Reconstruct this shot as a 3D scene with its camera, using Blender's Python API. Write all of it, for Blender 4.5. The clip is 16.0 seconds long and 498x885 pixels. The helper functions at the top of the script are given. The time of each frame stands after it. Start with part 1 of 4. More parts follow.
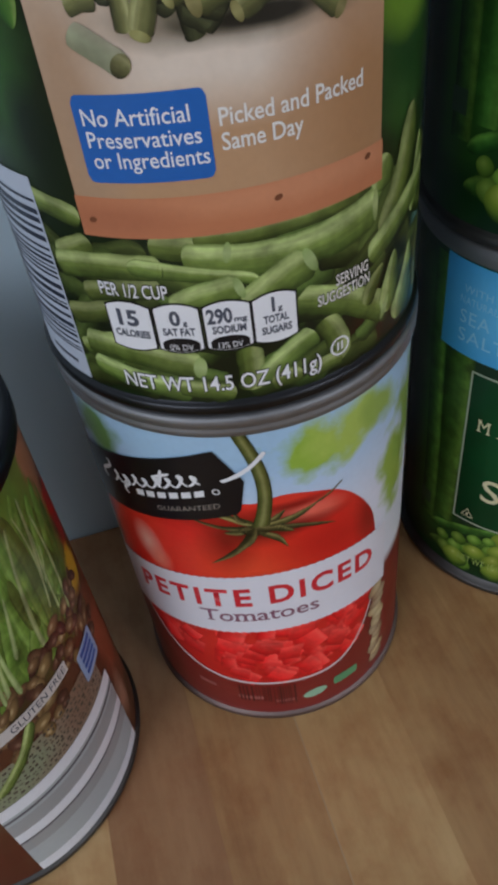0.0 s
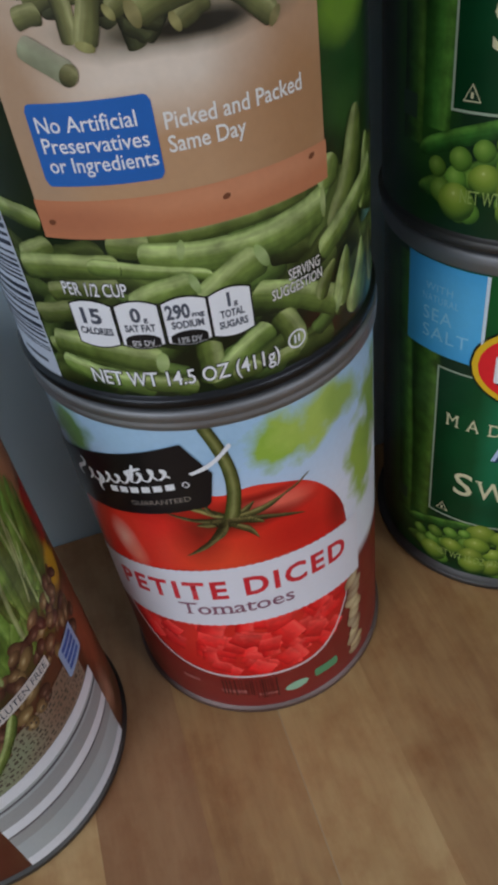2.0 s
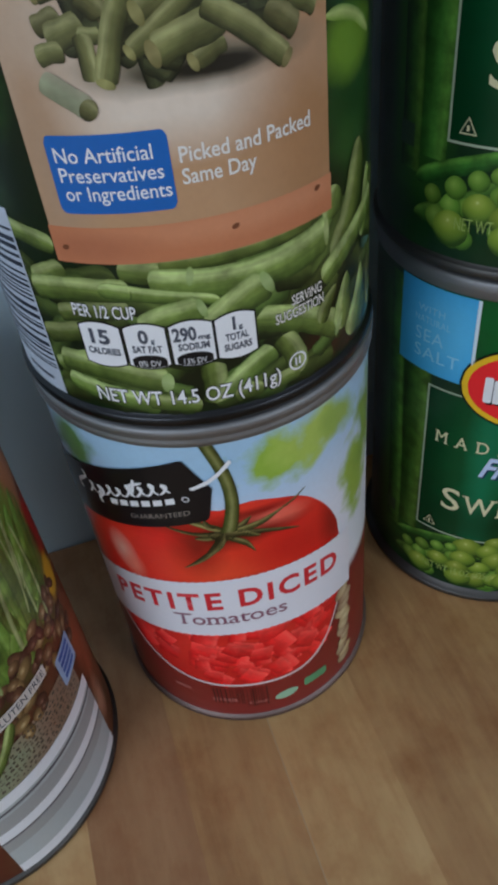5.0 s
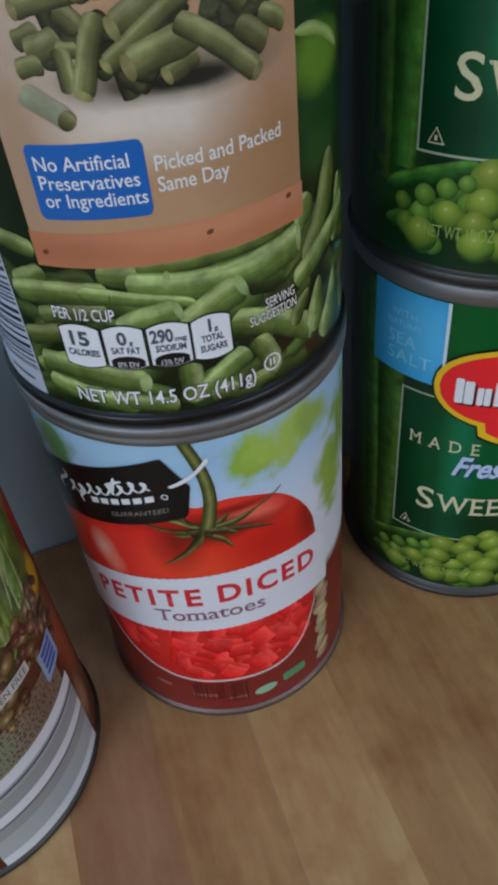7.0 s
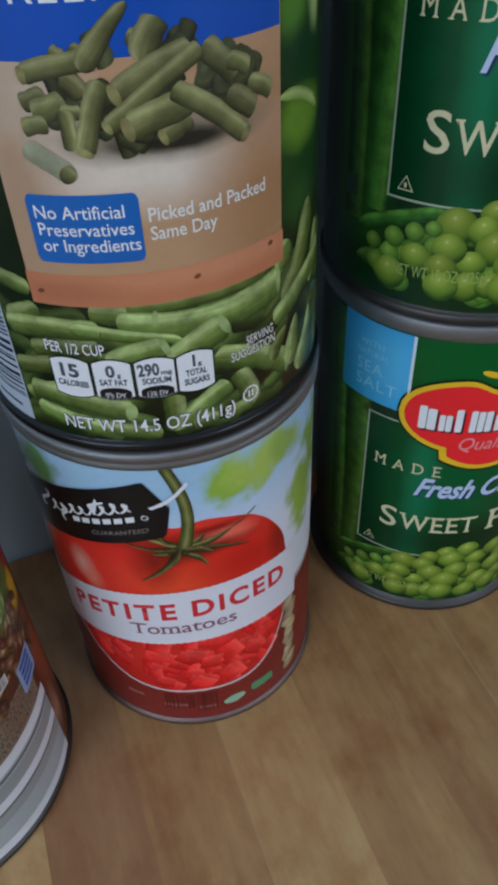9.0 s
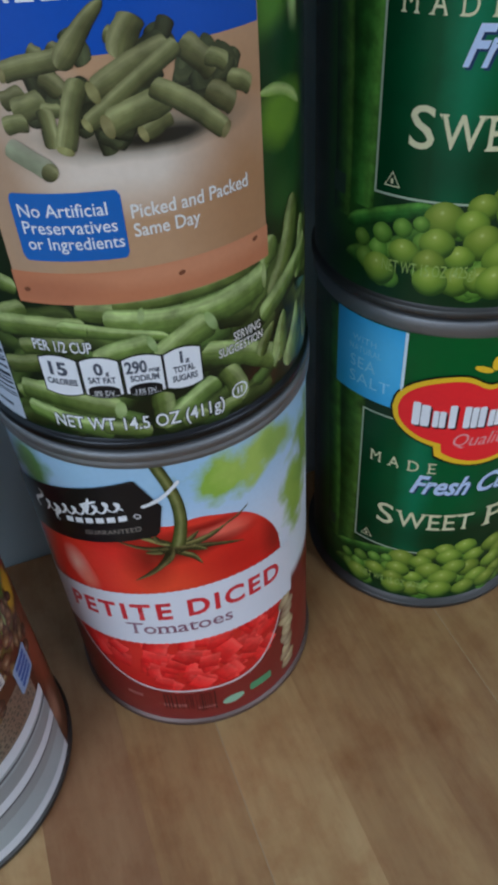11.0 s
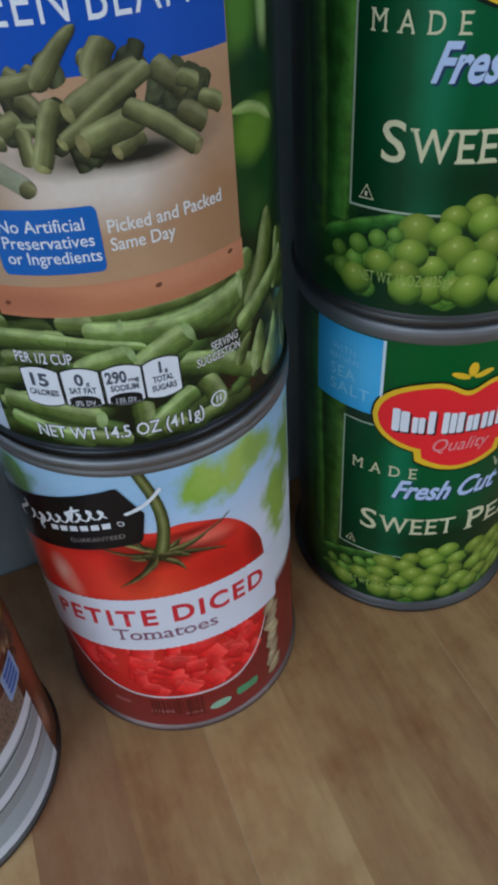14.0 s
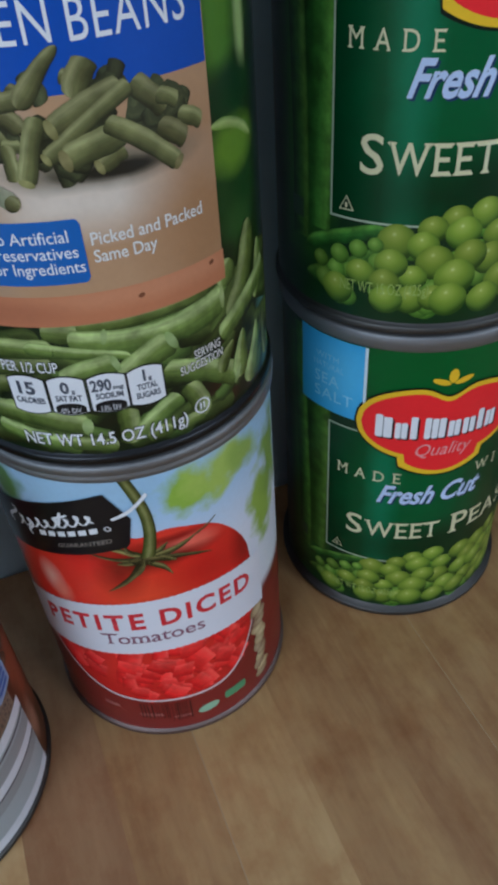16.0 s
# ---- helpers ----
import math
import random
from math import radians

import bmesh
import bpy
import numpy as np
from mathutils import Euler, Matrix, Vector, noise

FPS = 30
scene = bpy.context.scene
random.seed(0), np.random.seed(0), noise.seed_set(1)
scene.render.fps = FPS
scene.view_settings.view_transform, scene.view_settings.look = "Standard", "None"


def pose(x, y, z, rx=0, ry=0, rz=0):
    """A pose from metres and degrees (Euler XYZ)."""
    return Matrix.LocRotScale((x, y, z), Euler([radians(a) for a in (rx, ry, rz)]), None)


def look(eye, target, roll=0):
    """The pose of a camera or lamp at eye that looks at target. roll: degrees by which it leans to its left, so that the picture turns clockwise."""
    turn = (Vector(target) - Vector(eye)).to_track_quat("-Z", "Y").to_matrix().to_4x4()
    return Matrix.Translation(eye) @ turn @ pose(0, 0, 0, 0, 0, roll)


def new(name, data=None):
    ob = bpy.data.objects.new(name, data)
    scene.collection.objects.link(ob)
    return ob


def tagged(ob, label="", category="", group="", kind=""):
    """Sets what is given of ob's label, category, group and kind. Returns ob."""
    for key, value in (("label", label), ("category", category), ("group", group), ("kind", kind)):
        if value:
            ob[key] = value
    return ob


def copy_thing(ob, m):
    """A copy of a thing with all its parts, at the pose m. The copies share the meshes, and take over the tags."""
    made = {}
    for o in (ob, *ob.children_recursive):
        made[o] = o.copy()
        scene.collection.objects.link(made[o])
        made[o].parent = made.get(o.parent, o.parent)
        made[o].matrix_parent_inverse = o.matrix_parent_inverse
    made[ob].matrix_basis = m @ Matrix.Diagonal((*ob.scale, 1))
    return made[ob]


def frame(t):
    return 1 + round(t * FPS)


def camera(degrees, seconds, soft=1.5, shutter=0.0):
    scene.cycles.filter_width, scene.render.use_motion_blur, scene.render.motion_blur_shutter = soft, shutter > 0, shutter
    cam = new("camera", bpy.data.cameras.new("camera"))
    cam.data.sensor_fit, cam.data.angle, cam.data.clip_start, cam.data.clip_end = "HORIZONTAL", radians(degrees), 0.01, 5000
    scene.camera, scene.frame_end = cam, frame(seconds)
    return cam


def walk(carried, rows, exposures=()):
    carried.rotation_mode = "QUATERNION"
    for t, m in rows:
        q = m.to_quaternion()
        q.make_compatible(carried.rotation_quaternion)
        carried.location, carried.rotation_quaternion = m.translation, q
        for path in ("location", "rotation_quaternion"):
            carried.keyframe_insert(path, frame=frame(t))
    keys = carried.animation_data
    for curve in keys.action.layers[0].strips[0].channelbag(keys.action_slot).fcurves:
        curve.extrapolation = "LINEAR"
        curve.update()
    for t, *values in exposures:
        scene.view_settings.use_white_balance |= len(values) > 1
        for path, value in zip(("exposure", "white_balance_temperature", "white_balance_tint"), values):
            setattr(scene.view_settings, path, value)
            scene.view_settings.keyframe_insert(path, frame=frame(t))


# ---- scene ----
# camera and walk
cam = camera(36.793, 16.0, soft=3.9)
# seconds, eye in metres, Euler angles in degrees
ROWS = [
    (0.0, 0.00001, -0.13053, 0.19727, 45.407, 5.883, -5.496),
    (0.5, 0.00654, -0.13727, 0.19693, 46.395, 7.259, -6.482),
    (1.0, 0.00531, -0.13772, 0.19828, 46.365, 7.010, -6.387),
    (1.5, 0.00580, -0.13738, 0.19741, 46.281, 7.079, -6.550),
    (2.0, 0.00553, -0.13742, 0.19734, 46.286, 6.962, -6.617),
    (2.5, 0.00482, -0.13742, 0.19803, 46.362, 6.835, -6.519),
    (3.0, 0.00499, -0.13929, 0.20094, 46.635, 6.496, -6.910),
    (3.5, 0.00449, -0.13816, 0.20054, 46.376, 6.345, -6.769),
    (4.0, 0.00300, -0.13793, 0.20097, 46.393, 5.871, -6.948),
    (6.5, 0.00214, -0.14000, 0.20394, 46.615, 4.945, -7.390),
    (7.0, 0.00357, -0.14201, 0.20450, 46.640, 4.736, -8.193),
    (7.5, 0.00193, -0.14293, 0.20702, 46.866, 4.184, -8.327),
    (8.0, -0.00231, -0.14288, 0.21230, 46.871, 2.621, -8.379),
    (8.5, -0.00128, -0.14406, 0.21472, 46.915, 1.876, -9.283),
    (9.0, 0.00037, -0.14435, 0.21390, 46.725, 2.053, -9.811),
    (9.5, 0.00077, -0.14554, 0.21420, 47.072, 2.241, -9.775),
    (12.0, 0.00568, -0.14765, 0.21173, 47.375, 3.251, -10.163),
    (12.5, 0.00637, -0.14893, 0.21241, 47.642, 3.001, -10.174),
    (13.0, 0.00618, -0.14917, 0.21324, 47.693, 3.104, -10.473),
    (13.5, 0.00543, -0.14893, 0.21398, 47.645, 3.064, -10.626),
    (14.0, 0.00584, -0.14963, 0.21446, 47.814, 3.183, -10.781),
    (14.5, 0.00621, -0.15005, 0.21432, 47.718, 3.188, -10.991),
    (15.0, 0.01016, -0.15437, 0.21498, 48.213, 3.463, -11.773),
    (15.5, 0.00732, -0.15385, 0.21707, 48.539, 3.108, -11.431),
    (16.0, 0.00764, -0.15263, 0.21641, 48.307, 3.101, -11.320),
]
walk(cam, [(t, pose(x, y, z, rx, ry, rz)) for t, x, y, z, rx, ry, rz in ROWS],
     [(0.0, -0.07, 6620, 12), (2.5, -0.05, 6600, 10), (4.2, -0.05, 6380, 7.5), (8.0, -0.03, 6130, 7), (12.0, 0.0, 5860, 5.5), (16.0, 0.0, 5880, 6)])

# world and light
SLOPE = 11.0  # turn of the wall and the worktop's staves
world = bpy.data.worlds.new("world")
scene.world = world
world.use_nodes = True
wn = world.node_tree
sky = wn.nodes.new("ShaderNodeTexSky")
sky.sky_type, sky.sun_disc = "NISHITA", False
sky.sun_elevation, sky.sun_rotation = radians(35), radians(120)
wn.nodes["Background"].inputs["Strength"].default_value = 0.1
wn.links.new(sky.outputs[0], wn.nodes["Background"].inputs["Color"])
scene.view_settings.exposure = 0.0

ROOM = pose(0, 0, 0, 0, 0, SLOPE)


def area_lamp(name, m, sx, sy, watts, colour):
    data = bpy.data.lights.new(name, "AREA")
    data.shape, data.size, data.size_y, data.energy, data.color = "RECTANGLE", sx, sy, watts, colour
    ob = new(name, data)
    ob.matrix_world = m
    return ob


# added lamps light the tins from both sides; their windows are unseen and assumed
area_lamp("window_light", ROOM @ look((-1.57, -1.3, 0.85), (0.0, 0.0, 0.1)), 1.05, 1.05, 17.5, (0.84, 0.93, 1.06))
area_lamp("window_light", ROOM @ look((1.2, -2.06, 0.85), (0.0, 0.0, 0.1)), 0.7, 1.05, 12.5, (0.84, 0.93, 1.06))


# materials
def mat(name, rough=0.5, metal=0.0, spec=0.5, coat=0.0):
    m = bpy.data.materials.new(name)
    m.use_nodes = True
    b = m.node_tree.nodes["Principled BSDF"]
    b.inputs["Roughness"].default_value, b.inputs["Metallic"].default_value = rough, metal
    b.inputs["Specular IOR Level"].default_value, b.inputs["Coat Weight"].default_value = spec, coat
    b.inputs["Coat Roughness"].default_value = 0.18
    return m, m.node_tree, b


def rgb(r, g, b):
    """A linear colour from display values 0 to 255."""
    f = lambda c: (c / 255 / 12.92) if c <= 10 else ((c / 255 + 0.055) / 1.055) ** 2.4
    return (f(r), f(g), f(b), 1.0)


def node(t, kind, **inputs):
    n = t.nodes.new(kind)
    for k, v in inputs.items():
        n.inputs[k.replace("_", " ")].default_value = v
    return n


def math_node(t, op, a, b=None, c=None, clamp=False):
    n = t.nodes.new("ShaderNodeMath")
    n.operation, n.use_clamp = op, clamp
    for i, v in enumerate((a, b, c)):
        if v is None:
            continue
        if isinstance(v, (int, float)):
            n.inputs[i].default_value = v
        else:
            t.links.new(v, n.inputs[i])
    return n.outputs[0]


def mix(t, fac, a, b, mode="MIX"):
    n = t.nodes.new("ShaderNodeMix")
    n.data_type, n.blend_type = "RGBA", mode
    for sock, v in ((n.inputs[0], fac), (n.inputs[6], a), (n.inputs[7], b)):
        if isinstance(v, (int, float)):
            sock.default_value = v
        elif isinstance(v, tuple):
            sock.default_value = v
        else:
            t.links.new(v, sock)
    return n.outputs[2]


def ramp(t, fac, stops):
    n = t.nodes.new("ShaderNodeValToRGB")
    els = n.color_ramp.elements
    while len(els) < len(stops):
        els.new(0.5)
    for e, (at, col) in zip(els, stops):
        e.position, e.color = at, col
    t.links.new(fac, n.inputs[0])
    return n.outputs[0]


def uv(t, name):
    n = t.nodes.new("ShaderNodeUVMap")
    n.uv_map = name
    return n.outputs[0]


def noise_tex(t, vec, scale, detail=3.0, rough=0.5):
    n = node(t, "ShaderNodeTexNoise", Scale=scale, Detail=detail, Roughness=rough)
    if vec is not None:
        t.links.new(vec, n.inputs["Vector"])
    return n.outputs[0]


def print_finish(t, b, colour, amount=0.12):
    """Ink on coated paper: a little mottling, faint scuffs and waviness."""
    co = t.nodes.new("ShaderNodeTexCoord").outputs["Object"]
    n = noise_tex(t, co, 900, 2)
    big = noise_tex(t, co, 60, 3)
    fac = math_node(t, "MULTIPLY_ADD", n, amount, 1.0 - amount * 0.5)
    fac = math_node(t, "MULTIPLY", fac, math_node(t, "MULTIPLY_ADD", big, amount, 1.0 - amount * 0.5))
    g = t.nodes.new("ShaderNodeCombineColor")
    for i in range(3):
        t.links.new(fac, g.inputs[i])
    t.links.new(mix(t, 1.0, colour, g.outputs[0], "MULTIPLY"), b.inputs["Base Color"])
    t.links.new(math_node(t, "MULTIPLY_ADD", big, 0.2, b.inputs["Roughness"].default_value - 0.1), b.inputs["Roughness"])
    bump = node(t, "ShaderNodeBump", Strength=0.05, Distance=0.0004)
    t.links.new(big, bump.inputs["Height"])
    t.links.new(bump.outputs[0], b.inputs["Normal"])


PAPER = dict(rough=0.36, spec=0.28)


def ink(name, colour, amount=0.1):
    m, t, b = mat(name, **PAPER)
    print_finish(t, b, colour, amount)
    return m


def spots(name, base, blobs, wobble=0.012, grain=0.1):
    """A printed ground: one colour with soft out-of-focus patches, a few of them painted shade or sheen (arc mm, height
    mm, half widths, colour, softness).
    """
    m, t, b = mat(name, **PAPER)
    st = uv(t, "st")
    wob = noise_tex(t, st, 14, 4)
    sep = t.nodes.new("ShaderNodeSeparateXYZ")
    t.links.new(st, sep.inputs[0])
    col = base if not callable(base) else base(t, sep)
    off = math_node(t, "MULTIPLY_ADD", wob, 2 * wobble * 10, -wobble * 10)
    for s, z, rs, rz, c, soft in blobs:
        dx = math_node(t, "DIVIDE", math_node(t, "SUBTRACT", sep.outputs[0], s / 100), rs / 100)
        dz = math_node(t, "DIVIDE", math_node(t, "SUBTRACT", sep.outputs[1], z / 100), rz / 100)
        d = math_node(t, "SQRT", math_node(t, "ADD", math_node(t, "MULTIPLY", dx, dx), math_node(t, "MULTIPLY", dz, dz)))
        d = math_node(t, "ADD", d, math_node(t, "MULTIPLY", off, 2.5))
        f = math_node(t, "DIVIDE", math_node(t, "SUBTRACT", 1.0 + soft / 2, d), soft, clamp=True)
        f = math_node(t, "SMOOTH_MIN", f, 1.0, 0.1)
        col = mix(t, f, col, c)
    print_finish(t, b, col if not isinstance(col, tuple) else col, grain)
    return m


def own_random(t):
    """A number of its own for every piece, joined or single."""
    a = t.nodes.new("ShaderNodeNewGeometry").outputs["Random Per Island"]
    b = t.nodes.new("ShaderNodeObjectInfo").outputs["Random"]
    return math_node(t, "FRACT", math_node(t, "ADD", math_node(t, "MULTIPLY", a, 0.73), b))


def across(name, stops, spread=0.25, freckle=0.12, hue=0.012, patchy=0.5, streak=0.0):
    """Printed rounded things, shaded across their width; every one a little different."""
    m, t, b = mat(name, **PAPER)
    sep = t.nodes.new("ShaderNodeSeparateXYZ")
    t.links.new(uv(t, "shape"), sep.inputs[0])
    co = uv(t, "st")
    n = noise_tex(t, co, 60, 3)
    v = math_node(t, "ADD", sep.outputs[1], math_node(t, "MULTIPLY_ADD", n, 0.16, -0.08))
    col = ramp(t, v, stops)
    rnd = own_random(t)
    hsv = node(t, "ShaderNodeHueSaturation")
    t.links.new(col, hsv.inputs["Color"])
    tone = math_node(t, "MULTIPLY_ADD", rnd, spread * 2, 1.0 - spread)
    tone = math_node(t, "MULTIPLY", tone, math_node(t, "MULTIPLY_ADD", noise_tex(t, co, 22, 3), 2.2 * patchy, 1.0 - 1.1 * patchy))
    if streak:
        grain = node(t, "ShaderNodeMapping", Scale=(2.2, 6.0, 1.0))
        t.links.new(uv(t, "shape"), grain.inputs[0])
        cmb = t.nodes.new("ShaderNodeCombineXYZ")
        t.links.new(math_node(t, "MULTIPLY", rnd, 40.0), cmb.inputs[2])
        t.links.new(cmb.outputs[0], grain.inputs["Location"])
        fibre = noise_tex(t, grain.outputs[0], 1.0, 4, 0.6)
        tone = math_node(t, "MULTIPLY", tone, math_node(t, "MULTIPLY_ADD", fibre, 2.0 * streak, 1.0 - streak))
    t.links.new(tone, hsv.inputs["Value"])
    t.links.new(math_node(t, "MULTIPLY_ADD", rnd, 2 * hue, 0.5 - hue), hsv.inputs["Hue"])
    print_finish(t, b, hsv.outputs[0], freckle)
    return m


def radial(name, stops, cx=-0.2, cy=0.3, spread=0.2, hue=0.012):
    """Printed round things with a lighter side."""
    m, t, b = mat(name, **PAPER)
    sep = t.nodes.new("ShaderNodeSeparateXYZ")
    t.links.new(uv(t, "shape"), sep.inputs[0])
    dx = math_node(t, "SUBTRACT", math_node(t, "MULTIPLY_ADD", sep.outputs[0], 2.0, -1.0), cx)
    dy = math_node(t, "SUBTRACT", math_node(t, "MULTIPLY_ADD", sep.outputs[1], 2.0, -1.0), cy)
    d = math_node(t, "SQRT", math_node(t, "ADD", math_node(t, "MULTIPLY", dx, dx), math_node(t, "MULTIPLY", dy, dy)))
    col = ramp(t, math_node(t, "MULTIPLY", d, 0.72), stops)
    rnd = own_random(t)
    hsv = node(t, "ShaderNodeHueSaturation")
    t.links.new(col, hsv.inputs["Color"])
    t.links.new(math_node(t, "MULTIPLY_ADD", rnd, spread * 2, 1.0 - spread), hsv.inputs["Value"])
    t.links.new(math_node(t, "MULTIPLY_ADD", rnd, 2 * hue, 0.5 - hue), hsv.inputs["Hue"])
    print_finish(t, b, hsv.outputs[0], 0.1)
    return m


def metal(name, colour, rough):
    m, t, b = mat(name, rough=rough, metal=1.0)
    co = t.nodes.new("ShaderNodeTexCoord").outputs["Object"]
    n = noise_tex(t, co, 250, 4)
    t.links.new(mix(t, n, tuple(c * 0.8 for c in colour[:3]) + (1,), colour), b.inputs["Base Color"])
    t.links.new(math_node(t, "MULTIPLY_ADD", n, 0.16, rough - 0.08), b.inputs["Roughness"])
    return m


TIN = metal("tin_plate", (0.30, 0.30, 0.31, 1), 0.58)
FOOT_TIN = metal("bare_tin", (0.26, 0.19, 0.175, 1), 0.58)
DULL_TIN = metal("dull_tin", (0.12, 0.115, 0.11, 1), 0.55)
# much darker tin: green bean body and lid, mixed bean rim
DARK_TIN = metal("dark_tin_plate", (0.045, 0.046, 0.05, 1), 0.38)


def wood_material(name, stops):
    m, t, b = mat(name, rough=0.42, spec=0.4)
    info = t.nodes.new("ShaderNodeObjectInfo").outputs["Random"]
    co = t.nodes.new("ShaderNodeTexCoord").outputs["Object"]
    shift = t.nodes.new("ShaderNodeVectorMath")
    shift.operation = "ADD"
    cmb = t.nodes.new("ShaderNodeCombineXYZ")
    t.links.new(math_node(t, "MULTIPLY", info, 7.0), cmb.inputs[0])
    t.links.new(math_node(t, "MULTIPLY", info, 31.0), cmb.inputs[1])
    t.links.new(co, shift.inputs[0])
    t.links.new(cmb.outputs[0], shift.inputs[1])
    stretch = node(t, "ShaderNodeMapping", Scale=(1.0, 0.13, 1.0))
    t.links.new(shift.outputs[0], stretch.inputs[0])
    fine = noise_tex(t, stretch.outputs[0], 420, 5, 0.6)
    band = noise_tex(t, stretch.outputs[0], 75, 4, 0.55)
    soil = noise_tex(t, co, 42, 4, 0.6)
    tone = math_node(t, "ADD", math_node(t, "MULTIPLY", band, 0.8), math_node(t, "MULTIPLY", fine, 0.3))
    tone = math_node(t, "ADD", tone, math_node(t, "MULTIPLY_ADD", info, 0.62, -0.36))
    col = ramp(t, tone, stops)
    stain = ramp(t, soil, [(0.5, (1, 1, 1, 1)), (0.7, (0.82, 0.72, 0.66, 1))])
    col = mix(t, 1.0, col, stain, "MULTIPLY")
    drawn = node(t, "ShaderNodeMapping", Scale=(1.0, 0.6, 1.0))
    t.links.new(co, drawn.inputs[0])
    flame = noise_tex(t, drawn.outputs[0], 100, 5, 0.68)
    blush = ramp(t, flame, [(0.46, (1.04, 1.03, 1.02, 1)), (0.68, (0.78, 0.56, 0.46, 1))])
    col = mix(t, 0.45, col, blush, "MULTIPLY")
    t.links.new(col, b.inputs["Base Color"])
    t.links.new(math_node(t, "MULTIPLY_ADD", soil, 0.3, 0.3), b.inputs["Roughness"])
    bump = node(t, "ShaderNodeBump", Strength=0.05, Distance=0.0004)
    t.links.new(fine, bump.inputs["Height"])
    t.links.new(bump.outputs[0], b.inputs["Normal"])
    return m


def plaster(name, colour, rough=0.6):
    m, t, b = mat(name, rough=rough)
    co = t.nodes.new("ShaderNodeTexCoord").outputs["Object"]
    n = noise_tex(t, co, 14, 5)
    f = noise_tex(t, co, 400, 3)
    t.links.new(mix(t, n, tuple(c * 0.86 for c in colour[:3]) + (1,), colour), b.inputs["Base Color"])
    bump = node(t, "ShaderNodeBump", Strength=0.12, Distance=0.0005)
    t.links.new(f, bump.inputs["Height"])
    t.links.new(bump.outputs[0], b.inputs["Normal"])
    return m


WOOD = wood_material("oiled_wood", [(0.12, (0.36, 0.18, 0.077, 1)), (0.5, (0.56, 0.34, 0.146, 1)), (0.88, (0.72, 0.49, 0.235, 1))])
RED_WOOD = wood_material("oiled_reddish_wood", [(0.12, (0.24, 0.105, 0.050, 1)), (0.5, (0.38, 0.195, 0.092, 1)), (0.88, (0.50, 0.29, 0.145, 1))])
GLUE = plaster("dry_glue", (0.52, 0.36, 0.20, 1))
WALL_GREY = plaster("blue_grey_paint", (0.60, 0.74, 0.82, 1))
# paint of the unseen room, its lightness set for bounced light
ROOM_WHITE = plaster("off_white_paint", (0.70, 0.69, 0.68, 1))
FLOOR_MAT = plaster("dull_floor", (0.22, 0.18, 0.15, 1))


# mesh helpers
def mesh_object(name, verts, faces, material, parent=None, label="", smooth=False):
    me = bpy.data.meshes.new(name)
    me.from_pydata(verts, [], faces)
    me.materials.append(material)
    if smooth:
        me.shade_smooth()
    ob = new(name, me)
    if parent is not None:
        ob.parent = parent
    if label:
        ob["label"] = label
    return ob


def part(name, bm, material, parent, label=""):
    me = bpy.data.meshes.new(name)
    bm.to_mesh(me)
    bm.free()
    me.materials.append(material)
    ob = new(name, me)
    ob.parent = parent
    if label:
        ob["label"] = label
    return ob


def box(name, lo, hi, material, parent=None, bevel=0.0, label=""):
    bm = bmesh.new()
    bmesh.ops.create_cube(bm, size=1.0)
    for v in bm.verts:
        v.co = Vector([(lo[i] + hi[i]) / 2 + v.co[i] * (hi[i] - lo[i]) for i in range(3)])
    if bevel:
        bmesh.ops.bevel(bm, geom=bm.edges[:], offset=bevel, segments=2, affect="EDGES", profile=0.5)
    return part(name, bm, material, parent, label)


def lathe(name, profile, material, parent, seg=96, label=""):
    """A turned solid from (radius, height) pairs; a radius of 0 closes an end."""
    verts, faces, rings = [], [], []
    for r, z in profile:
        if r == 0:
            rings.append([len(verts)])
            verts.append((0, 0, z))
        else:
            rings.append(list(range(len(verts), len(verts) + seg)))
            verts += [(r * math.sin(2 * math.pi * k / seg), -r * math.cos(2 * math.pi * k / seg), z) for k in range(seg)]
    for a, b in zip(rings, rings[1:]):
        for k in range(seg):
            j = (k + 1) % seg
            f = [a[k % len(a)], a[j % len(a)], b[j % len(b)], b[k % len(b)]]
            faces.append(tuple(dict.fromkeys(f)))
    return mesh_object(name, verts, faces, material, parent, label, smooth=True)


